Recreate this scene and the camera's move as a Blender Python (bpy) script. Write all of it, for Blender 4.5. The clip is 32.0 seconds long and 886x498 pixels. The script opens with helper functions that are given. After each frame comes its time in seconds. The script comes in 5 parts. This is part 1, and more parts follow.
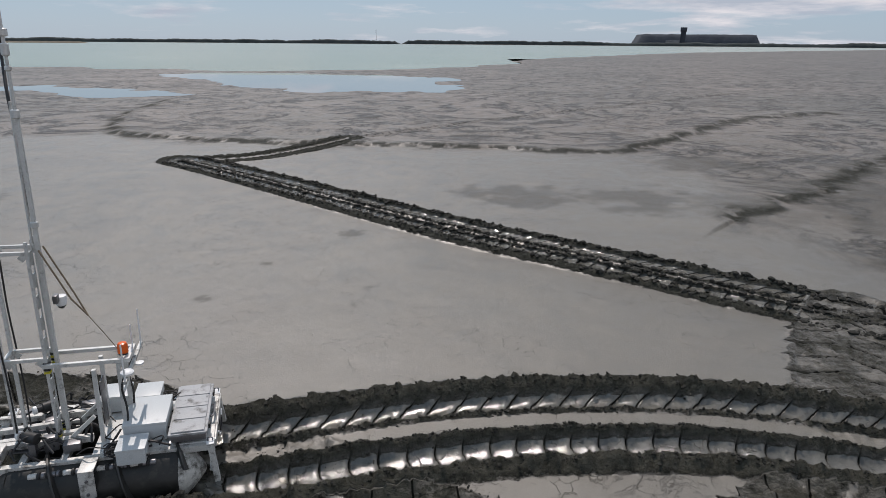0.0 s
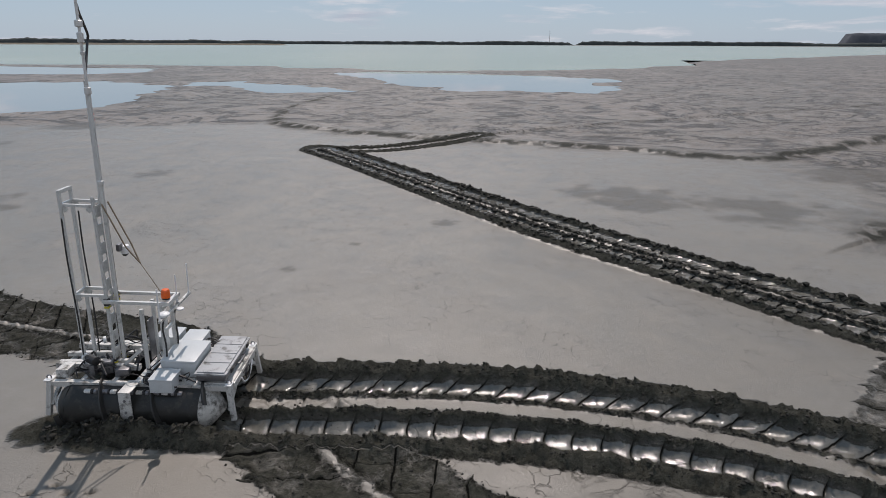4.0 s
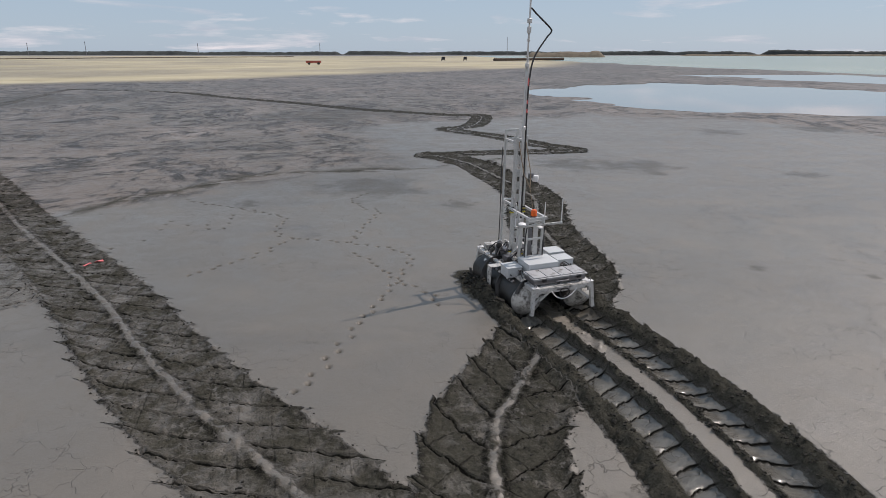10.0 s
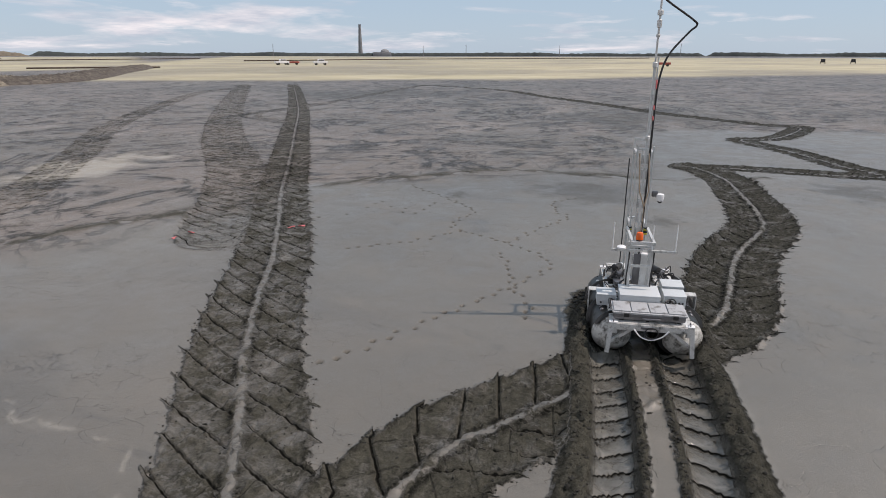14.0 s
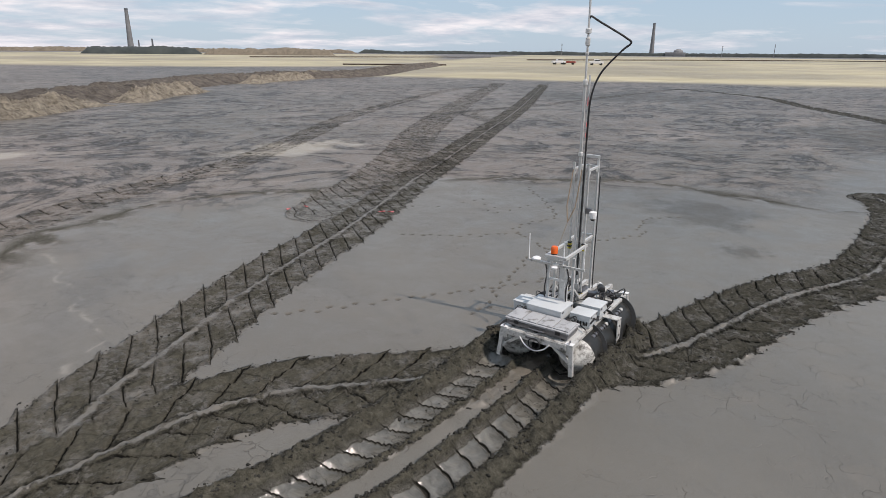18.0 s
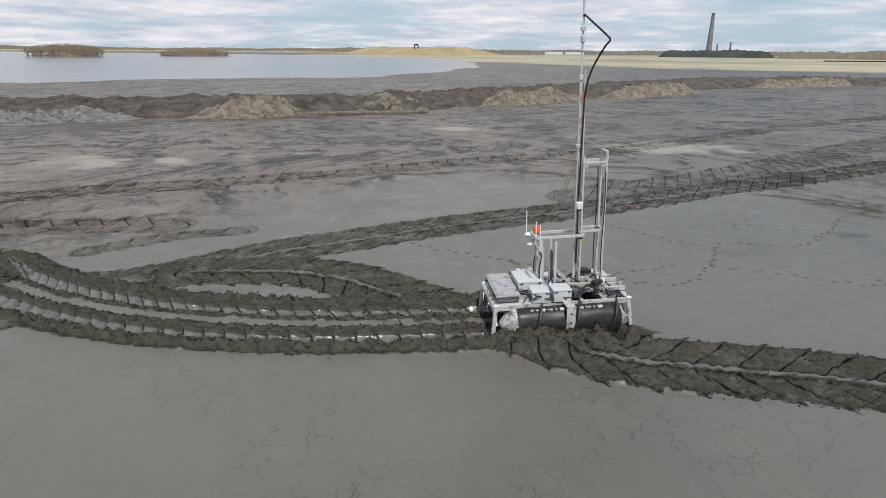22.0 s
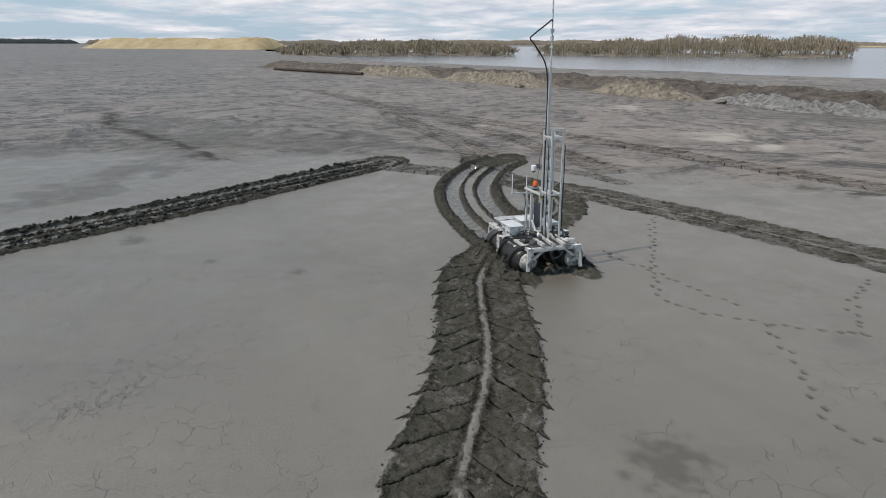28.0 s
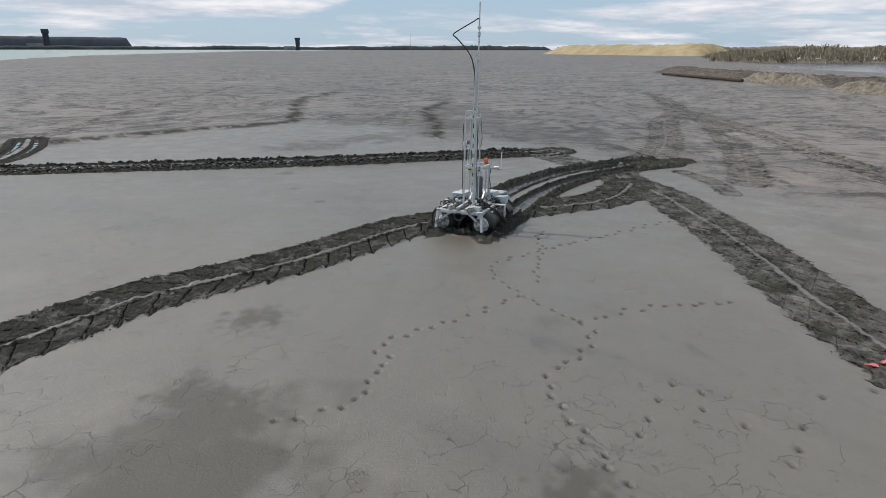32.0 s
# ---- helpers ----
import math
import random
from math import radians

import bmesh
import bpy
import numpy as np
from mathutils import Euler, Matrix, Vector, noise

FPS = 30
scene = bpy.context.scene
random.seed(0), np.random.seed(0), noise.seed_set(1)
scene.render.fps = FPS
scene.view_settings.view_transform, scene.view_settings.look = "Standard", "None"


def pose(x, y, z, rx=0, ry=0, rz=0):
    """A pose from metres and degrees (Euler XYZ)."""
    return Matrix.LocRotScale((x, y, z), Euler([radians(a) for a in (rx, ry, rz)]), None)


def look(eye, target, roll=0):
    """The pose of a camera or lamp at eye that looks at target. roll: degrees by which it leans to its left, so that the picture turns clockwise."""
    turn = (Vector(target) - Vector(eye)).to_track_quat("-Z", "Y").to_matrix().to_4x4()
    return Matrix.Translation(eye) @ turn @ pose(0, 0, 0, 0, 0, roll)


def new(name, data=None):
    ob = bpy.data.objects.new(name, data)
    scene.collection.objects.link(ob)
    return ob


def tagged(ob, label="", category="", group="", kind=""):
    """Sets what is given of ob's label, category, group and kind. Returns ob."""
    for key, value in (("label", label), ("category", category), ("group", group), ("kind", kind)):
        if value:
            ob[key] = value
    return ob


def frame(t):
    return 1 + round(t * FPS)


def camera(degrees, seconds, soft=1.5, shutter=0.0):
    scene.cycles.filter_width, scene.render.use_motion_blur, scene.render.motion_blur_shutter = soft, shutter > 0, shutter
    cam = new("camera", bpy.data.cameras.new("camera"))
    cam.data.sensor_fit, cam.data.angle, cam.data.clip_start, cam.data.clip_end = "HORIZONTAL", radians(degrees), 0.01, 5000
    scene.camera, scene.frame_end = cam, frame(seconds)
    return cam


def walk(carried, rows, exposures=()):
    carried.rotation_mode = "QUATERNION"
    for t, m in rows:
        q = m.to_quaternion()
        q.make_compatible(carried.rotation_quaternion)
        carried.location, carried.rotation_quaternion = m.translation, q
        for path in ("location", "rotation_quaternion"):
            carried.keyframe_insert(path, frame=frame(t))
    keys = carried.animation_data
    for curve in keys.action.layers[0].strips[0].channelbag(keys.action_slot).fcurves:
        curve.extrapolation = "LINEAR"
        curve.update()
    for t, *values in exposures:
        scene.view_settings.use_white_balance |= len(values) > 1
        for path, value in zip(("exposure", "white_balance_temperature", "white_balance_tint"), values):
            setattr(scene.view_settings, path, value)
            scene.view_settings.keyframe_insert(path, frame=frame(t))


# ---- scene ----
# camera and walk: seconds, x, y, z, yaw, pitch, roll
cam = camera(71.39, 32.0, soft=0.65)
PATH = [
    (0, 2.424, -7.715, 5.252, 1.23, -18.46, 0.47),
    (0.5, 2.443, -7.716, 5.237, 2.11, -18.49, 0.50),
    (1, 2.479, -7.706, 5.214, 3.02, -18.51, 0.52),
    (1.5, 2.582, -7.704, 5.179, 4.11, -18.46, 0.50),
    (2, 2.768, -7.691, 5.142, 5.54, -18.43, 0.46),
    (2.5, 3.034, -7.670, 5.108, 6.68, -18.42, 0.42),
    (4.5, 4.850, -7.764, 5.110, 21.63, -18.30, 0.17),
    (5, 5.191, -7.448, 5.038, 27.81, -18.07, 0.08),
    (5.5, 5.725, -7.240, 4.955, 35.58, -17.91, 0.01),
    (6, 6.266, -7.064, 4.897, 42.64, -17.79, -0.09),
    (6.5, 6.788, -6.821, 4.842, 50.01, -17.66, -0.06),
    (7, 7.340, -6.515, 4.824, 55.12, -17.61, -0.01),
    (7.5, 7.856, -6.165, 4.830, 60.34, -17.59, 0.05),
    (8, 8.375, -5.781, 4.836, 66.00, -17.63, 0.08),
    (8.5, 8.866, -5.310, 4.823, 71.69, -17.62, 0.13),
    (9, 9.277, -4.818, 4.789, 76.45, -17.65, 0.11),
    (9.5, 9.711, -4.318, 4.773, 81.28, -17.63, 0.02),
    (10, 9.958, -3.781, 4.738, 86.10, -17.59, 0.01),
    (10.5, 10.114, -3.144, 4.724, 90.44, -17.60, -0.02),
    (11, 10.120, -2.481, 4.721, 95.08, -17.61, -0.02),
    (11.5, 9.958, -1.765, 4.714, 99.55, -17.54, -0.08),
    (12, 9.670, -1.066, 4.706, 103.09, -17.51, -0.06),
    (12.5, 9.322, -0.398, 4.716, 106.56, -17.55, 0.05),
    (13, 8.996, 0.148, 4.701, 111.29, -17.52, 0.12),
    (13.5, 8.857, 0.333, 4.685, 115.45, -17.54, 0.12),
    (14, 8.799, 0.355, 4.679, 117.12, -17.48, 0.06),
    (14.5, 8.653, 0.538, 4.674, 117.53, -17.47, 0.05),
    (16.5, 7.543, 3.132, 4.871, 127.63, -17.57, 0.42),
    (17, 7.065, 3.997, 4.937, 131.77, -17.71, 0.43),
    (17.5, 6.619, 4.742, 4.967, 135.80, -17.76, 0.51),
    (18, 6.110, 5.507, 4.969, 142.21, -17.66, 0.56),
    (18.5, 5.548, 6.214, 4.990, 148.16, -17.67, 0.80),
    (19, 4.947, 6.896, 4.990, 153.36, -17.62, 0.69),
    (19.5, 4.247, 7.561, 5.005, 161.44, -17.68, 0.58),
    (20, 3.448, 8.197, 5.017, 167.43, -17.70, 0.54),
    (20.5, 2.486, 8.797, 5.008, 173.54, -17.62, 0.57),
    (21, 1.276, 9.377, 4.979, 179.24, -17.63, 0.59),
    (21.5, -0.207, 9.787, 4.971, 184.67, -17.75, 0.59),
    (22, -1.810, 9.999, 4.942, 190.45, -17.79, 0.50),
    (22.5, -3.573, 9.926, 4.951, 196.97, -17.77, 0.34),
    (23, -5.234, 9.580, 4.941, 204.71, -17.75, 0.29),
    (23.5, -6.739, 9.027, 4.941, 210.84, -17.72, 0.27),
    (24, -8.102, 8.402, 4.928, 214.59, -17.69, 0.29),
    (24.5, -9.442, 7.743, 4.919, 220.55, -17.67, 0.39),
    (25, -10.761, 6.990, 4.894, 227.89, -17.64, 0.40),
    (25.5, -11.979, 6.191, 4.862, 234.67, -17.65, 0.46),
    (26, -13.108, 5.360, 4.840, 241.36, -17.73, 0.46),
    (26.5, -14.160, 4.462, 4.837, 249.50, -17.78, 0.44),
    (28.5, -16.831, -0.634, 5.093, 277.43, -18.47, 0.08),
    (29, -17.097, -2.280, 5.029, 284.80, -18.30, 0.10),
    (29.5, -17.149, -4.025, 4.965, 292.76, -18.24, 0.00),
    (30, -17.055, -5.725, 4.895, 300.88, -18.08, -0.05),
    (30.5, -16.766, -7.378, 4.833, 308.44, -17.98, -0.04),
    (31, -16.408, -8.981, 4.819, 309.34, -17.92, -0.01),
    (31.5, -15.975, -10.469, 4.804, 309.61, -17.93, 0.02),
    (32, -15.705, -11.369, 4.793, 309.54, -17.97, 0.09),
]
walk(cam, [(t, pose(x, y, z, 90 + p, 0, w) @ pose(0, 0, 0, 0, 0, r)) for t, x, y, z, w, p, r in PATH],
     exposures=[(0, -0.16, 6850, 17), (9, -0.08, 7050, 20), (17, 0.17, 7100, 19), (24, 0.05, 6800, 13), (32, 0.06, 6800, 14)])

# ---- daylight: high sun with a broken cloud deck ----
SUN_EL, SUN_DIR = radians(57), Vector((-0.37, 0.93, 0)).normalized()
world = bpy.data.worlds.new("sky")
scene.world = world
world.use_nodes = True


def node(tree, kind, **sets):
    n = tree.nodes.new(kind)
    for key, value in sets.items():
        if key in n.inputs:
            n.inputs[key].default_value = value
    return n


def sky_nodes():
    t = world.node_tree
    t.nodes.clear()
    out = t.nodes.new("ShaderNodeOutputWorld")
    bg = t.nodes.new("ShaderNodeBackground")
    bg.inputs["Strength"].default_value = 0.1
    sky = t.nodes.new("ShaderNodeTexSky")
    sky.sky_type = "NISHITA"
    sky.sun_disc = False
    sky.sun_elevation = SUN_EL
    sky.sun_rotation = math.atan2(SUN_DIR.x, SUN_DIR.y)
    sky.air_density, sky.dust_density, sky.ozone_density = 1.0, 0.4, 1.0
    # a flat cloud layer seen from below: direction divided by its height
    co = t.nodes.new("ShaderNodeTexCoord")
    sep = t.nodes.new("ShaderNodeSeparateXYZ")
    t.links.new(co.outputs["Generated"], sep.inputs[0])
    up = t.nodes.new("ShaderNodeMath")
    up.operation = "MAXIMUM"
    t.links.new(sep.outputs["Z"], up.inputs[0])
    up.inputs[1].default_value = 0.0
    lift = t.nodes.new("ShaderNodeMath")
    lift.operation = "ADD"
    t.links.new(up.outputs[0], lift.inputs[0])
    lift.inputs[1].default_value = 0.10
    flat = t.nodes.new("ShaderNodeVectorMath")
    flat.operation = "DIVIDE"
    both = t.nodes.new("ShaderNodeCombineXYZ")
    for a in range(3):
        t.links.new(lift.outputs[0], both.inputs[a])
    t.links.new(co.outputs["Generated"], flat.inputs[0])
    t.links.new(both.outputs[0], flat.inputs[1])
    big = node(t, "ShaderNodeTexNoise", Scale=0.55, Detail=8.0, Roughness=0.58, Distortion=0.3)
    t.links.new(flat.outputs[0], big.inputs["Vector"])
    ramp = t.nodes.new("ShaderNodeValToRGB")
    ramp.color_ramp.elements[0].position, ramp.color_ramp.elements[1].position = 0.47, 0.60
    # the deck is thicker towards the south and east, thin over the north lake
    cover = t.nodes.new("ShaderNodeMath")
    cover.operation = "MULTIPLY_ADD"
    t.links.new(sep.outputs["Y"], cover.inputs[0])
    cover.inputs[1].default_value = -0.05
    t.links.new(big.outputs["Fac"], cover.inputs[2])
    east = t.nodes.new("ShaderNodeMath")
    east.operation = "MULTIPLY_ADD"
    t.links.new(sep.outputs["X"], east.inputs[0])
    east.inputs[1].default_value = 0.085
    t.links.new(cover.outputs[0], east.inputs[2])
    t.links.new(east.outputs[0], ramp.inputs[0])
    fine = node(t, "ShaderNodeTexNoise", Scale=1.5, Detail=6.0, Roughness=0.6)
    t.links.new(flat.outputs[0], fine.inputs["Vector"])
    tone = t.nodes.new("ShaderNodeValToRGB")
    tone.color_ramp.elements[0].position, tone.color_ramp.elements[1].position = 0.35, 0.68
    tone.color_ramp.elements[0].color = (4.6, 5.5, 6.6, 1)
    tone.color_ramp.elements[1].color = (8.3, 8.6, 9.1, 1)
    t.links.new(fine.outputs["Fac"], tone.inputs[0])
    haze = t.nodes.new("ShaderNodeMix")
    haze.data_type = "RGBA"
    haze.inputs["Factor"].default_value = 0.8
    haze.inputs["B"].default_value = (3.5, 5.2, 6.9, 1)
    t.links.new(sky.outputs[0], haze.inputs["A"])
    mix = t.nodes.new("ShaderNodeMix")
    mix.data_type = "RGBA"
    t.links.new(ramp.outputs[0], mix.inputs["Factor"])
    t.links.new(haze.outputs["Result"], mix.inputs["A"])
    t.links.new(tone.outputs[0], mix.inputs["B"])
    t.links.new(mix.outputs["Result"], bg.inputs["Color"])
    t.links.new(bg.outputs[0], out.inputs[0])


sky_nodes()
sun = new("sun", bpy.data.lights.new("sun", "SUN"))
sun.data.energy, sun.data.angle, sun.data.color = 3.2, radians(0.6), (1.0, 0.96, 0.90)
sun.matrix_world = look((0, 0, 60), Vector((0, 0, 60)) - (SUN_DIR * math.cos(SUN_EL) + Vector((0, 0, math.sin(SUN_EL)))))


# ---- materials ----
class Mat:
    """A node material under construction; each method adds nodes and returns sockets."""

    def __init__(self, name):
        self.m = bpy.data.materials.new(name)
        self.m.use_nodes = True
        self.t = self.m.node_tree
        self.b = self.t.nodes["Principled BSDF"]
        self.co = self.t.nodes.new("ShaderNodeTexCoord").outputs["Object"]

    def put(self, key, value):
        if isinstance(value, bpy.types.NodeSocket):
            self.t.links.new(value, self.b.inputs[key])
        else:
            self.b.inputs[key].default_value = value
        return self

    def noise(self, scale, detail=6.0, rough=0.6, warp=0.0, stretch=None):
        n = node(self.t, "ShaderNodeTexNoise", Scale=scale, Detail=detail, Roughness=rough, Distortion=warp)
        co = self.co
        if stretch:
            mp = self.t.nodes.new("ShaderNodeMapping")
            mp.inputs["Scale"].default_value = stretch[:3]
            if len(stretch) > 3:
                mp.inputs["Rotation"].default_value = (0, 0, stretch[3])
            self.t.links.new(co, mp.inputs[0])
            co = mp.outputs[0]
        self.t.links.new(co, n.inputs["Vector"])
        return n.outputs["Fac"]

    def cracks(self, scale, width):
        n = self.t.nodes.new("ShaderNodeTexVoronoi")
        n.feature = "DISTANCE_TO_EDGE"
        n.inputs["Scale"].default_value = scale
        w = node(self.t, "ShaderNodeTexNoise", Scale=scale * 0.9, Detail=3.0)
        self.t.links.new(self.co, w.inputs["Vector"])
        add = self.t.nodes.new("ShaderNodeMix")
        add.data_type = "VECTOR"
        add.inputs["Factor"].default_value = 0.35
        self.t.links.new(self.co, add.inputs["A"])
        self.t.links.new(w.outputs["Color"], add.inputs["B"])
        self.t.links.new(add.outputs["Result"], n.inputs["Vector"])
        return self.ramp(n.outputs["Distance"], (0.0, 1.0), (width, 0.0))

    def ramp(self, fac, *stops):
        """stops: (position, grey value or colour)."""
        n = self.t.nodes.new("ShaderNodeValToRGB")
        els = n.color_ramp.elements
        while len(els) < len(stops):
            els.new(0.5)
        for e, (p, c) in zip(els, stops):
            e.position = p
            e.color = (c, c, c, 1) if isinstance(c, (int, float)) else (*c, 1)
        self.t.links.new(fac, n.inputs[0])
        return n.outputs[0]

    def mix(self, fac, a, b, blend="MIX"):
        n = self.t.nodes.new("ShaderNodeMix")
        n.data_type = "RGBA"
        n.blend_type = blend
        for key, v in (("Factor", fac), ("A", a), ("B", b)):
            if isinstance(v, bpy.types.NodeSocket):
                self.t.links.new(v, n.inputs[key])
            else:
                n.inputs[key].default_value = v if isinstance(v, (int, float)) else (*v, 1)
        return n.outputs["Result"]

    def math(self, op, a, b=0.5):
        n = self.t.nodes.new("ShaderNodeMath")
        n.operation = op
        for i, v in enumerate((a, b)):
            if isinstance(v, bpy.types.NodeSocket):
                self.t.links.new(v, n.inputs[i])
            else:
                n.inputs[i].default_value = v
        return n.outputs[0]

    def bump(self, height, strength=0.5, distance=0.01):
        n = self.t.nodes.new("ShaderNodeBump")
        n.inputs["Strength"].default_value, n.inputs["Distance"].default_value = strength, distance
        self.t.links.new(height, n.inputs["Height"])
        self.t.links.new(n.outputs[0], self.b.inputs["Normal"])
        return self

    def attr(self, name):
        n = self.t.nodes.new("ShaderNodeVertexColor")
        n.layer_name = name
        s = self.t.nodes.new("ShaderNodeSeparateColor")
        self.t.links.new(n.outputs["Color"], s.inputs[0])
        return s.outputs[0], s.outputs[1], s.outputs[2], n.outputs["Alpha"]


def plain(name, colour, rough=0.5, metal=0.0, grain=60.0, dirt=0.25, dirt_colour=(0.09, 0.085, 0.075), bump=0.15, spec=0.5):
    """A painted, plastic or metal surface with fine grain and splashes of dried mud."""
    k = Mat(name)
    c = tuple(colour)
    fine = k.ramp(k.noise(grain, 4), (0.3, tuple(v * 0.85 for v in c)), (0.7, tuple(min(1, v * 1.1) for v in c)))
    spots = k.ramp(k.noise(7.0, 8, 0.7), (0.62 - dirt * 0.3, 0.0), (0.74 - dirt * 0.2, 1.0))
    k.put("Base Color", k.mix(k.math("MULTIPLY", spots, min(1.0, dirt * 2.5)), fine, dirt_colour))
    k.put("Roughness", k.ramp(spots, (0.0, rough), (1.0, 0.85)))
    k.put("Metallic", k.math("MULTIPLY", k.ramp(spots, (0.0, 1.0), (1.0, 0.2)), metal) if metal else 0.0)
    k.put("Specular IOR Level", spec)
    return k.bump(k.noise(grain * 2, 3), bump, 0.002).m


def mud_ground():
    k = Mat("tailings_mud")
    mul, add = (lambda p, q: k.math("MULTIPLY", p, q)), (lambda p, q: k.math("ADD", p, q))
    inv = lambda p: k.math("SUBTRACT", 1.0, p)
    mud, wet, pale, sand = k.attr("soil")
    rill, dark_patch, hole, _ = k.attr("relief")
    u, v, edge, mid_d = k.attr("track")
    churned, groove, ridged, _ = k.attr("make")
    # --- dry crust
    wide = k.noise(0.07, 8, 0.62, 1.2)
    mid = k.noise(0.9, 8, 0.65, 0.4)
    streak = k.noise(0.30, 9, 0.70, 0.8, (1.0, 0.28, 1.0, 0.5))
    fine = k.noise(14.0, 8, 0.75)
    dry = k.ramp(wide, (0.30, (0.0945, 0.0855, 0.0672)), (0.50, (0.1180, 0.1068, 0.0850)), (0.70, (0.1410, 0.1280, 0.1035)))
    dry = k.mix(k.ramp(k.noise(0.045, 6, 0.6), (0.50, 0.0), (0.68, 0.4)), dry, (0.1215, 0.1010, 0.0790))
    dry = k.mix(k.ramp(streak, (0.53, 0.0), (0.70, 0.6)), dry, (0.0751, 0.0670, 0.0538))
    dry = k.mix(k.ramp(mid, (0.56, 0.0), (0.76, 0.35)), dry, (0.1820, 0.1614, 0.1347))
    dry = k.mix(k.ramp(fine, (0.54, 0.0), (0.76, 0.55)), dry, (0.0638, 0.0555, 0.0446))
    dry = k.mix(k.ramp(k.noise(38.0, 6, 0.8), (0.60, 0.0), (0.72, 0.55)), dry, (0.1981, 0.1764, 0.1471))
    smudge = k.ramp(k.noise(0.55, 10, 0.74, 0.7, (1.0, 0.4, 1.0, 0.25)), (0.61, 0.0), (0.67, 0.5))
    dry = k.mix(smudge, dry, (0.0512, 0.0459, 0.0389))
    # thin dark rills, scars and light patches on the older surface
    lines = k.ramp(k.noise(0.10, 12, 0.70, 1.8), (0.45, 0.0), (0.48, 1.0), (0.50, 1.0), (0.53, 0.0))
    lines = mul(lines, k.ramp(k.noise(0.35, 8, 0.7), (0.40, 0.0), (0.50, 1.0)))
    trickle = k.ramp(k.noise(0.42, 10, 0.72, 2.2, (1.0, 0.45, 1.0, 0.9)), (0.462, 0.0), (0.485, 1.0), (0.495, 1.0), (0.52, 0.0))
    trickle = mul(trickle, k.ramp(k.noise(0.09, 6, 0.7), (0.46, 0.0), (0.56, 0.9)))
    # old water lines: contours of the vanished pools
    shore = k.math("FRACT", mul(k.noise(0.042, 9, 0.62, 0.9), 11.0))
    shore = mul(k.ramp(shore, (0.0, 1.0), (0.05, 0.9), (0.12, 0.0)), k.ramp(k.noise(0.22, 8, 0.75), (0.42, 0.0), (0.52, 0.8)))
    specks = mul(k.ramp(k.noise(2.6, 10, 0.8, 0.8, (1.0, 0.5, 1.0, 0.6)), (0.57, 0.0), (0.66, 0.6)), k.ramp(k.noise(0.12, 6, 0.7), (0.47, 0.0), (0.58, 1.0)))
    patch = k.ramp(k.noise(0.13, 12, 0.80, 1.4, (1.0, 0.6, 1.0, 0.4)), (0.52, 0.0), (0.70, 0.22))
    light = k.ramp(k.noise(0.15, 12, 0.80, 1.6, (0.55, 1.0, 1.0, 0.2)), (0.52, 0.0), (0.62, 0.40))
    old = k.mix(k.ramp(k.noise(0.03, 6, 0.6), (0.40, 0.2), (0.58, 0.85)), dry, (0.1610, 0.1320, 0.1080))
    old = k.mix(patch, old, (0.0763, 0.0612, 0.0489))
    old = k.mix(light, old, (0.2910, 0.2448, 0.2078))
    old = k.mix(lines, old, (0.0352, 0.0306, 0.0249))
    old = k.mix(trickle, old, (0.0401, 0.0333, 0.0249))
    old = k.mix(shore, old, (0.0439, 0.0378, 0.0314))
    old = k.mix(specks, old, (0.0363, 0.0315, 0.0262))
    dry = k.mix(rill, dry, old)
    scars = mul(k.ramp(k.noise(1.1, 9, 0.7, 2.0), (0.482, 0.0), (0.49, 1.0), (0.498, 0.0)), k.ramp(k.noise(0.28, 4), (0.60, 0.0), (0.66, 0.6)))
    dry = k.mix(scars, dry, (0.0533, 0.0470, 0.0382))
    cracked = mul(k.cracks(3.3, 0.015), k.ramp(k.noise(0.32, 5, 0.6), (0.45, 0.0), (0.55, 0.65)))
    cracked = mul(cracked, k.ramp(k.noise(1.9, 5, 0.7), (0.44, 0.0), (0.52, 1.0)))
    marks = mul(k.math("MAXIMUM", k.math("MAXIMUM", lines, trickle), k.math("MAXIMUM", shore, specks)), mul(rill, 0.75))
    marks = k.math("MAXIMUM", k.math("MAXIMUM", marks, hole), k.math("MAXIMUM", mul(dark_patch, 0.7), cracked))
    dull = inv(mul(marks, 0.9))
    dry = k.mix(cracked, dry, (0.0471, 0.0420, 0.0344))
    dry = k.mix(mul(dark_patch, 0.75), dry, (0.0615, 0.0560, 0.0449))
    dry = k.mix(hole, dry, (0.0240, 0.0225, 0.0185))
    dry = k.mix(pale, dry, (0.3485, 0.3200, 0.2664))
    # --- trails: cuts left by the screw flights
    wob = k.math("SUBTRACT", k.noise(1.7, 5, 0.6), 0.5)
    jag = k.math("SUBTRACT", k.noise(6.0, 6, 0.7), 0.5)
    f1 = k.math("ABSOLUTE", k.math("SUBTRACT", k.math("FRACT", add(u, add(mul(wob, 0.05), mul(jag, 0.022)))), 0.5), 0.0)
    f2 = k.math("ABSOLUTE", k.math("SUBTRACT", k.math("FRACT", add(v, add(mul(wob, 0.05), mul(jag, 0.022)))), 0.5), 0.0)
    is_old = k.ramp(churned, (0.2, 0.0), (0.6, 1.0))
    off_mid = k.ramp(k.math("ABSOLUTE", mid_d, 0.0), (0.06, 0.0), (0.13, 1.0))
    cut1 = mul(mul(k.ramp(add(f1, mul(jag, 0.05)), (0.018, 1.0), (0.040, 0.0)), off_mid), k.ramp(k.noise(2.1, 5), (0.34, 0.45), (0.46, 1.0)))
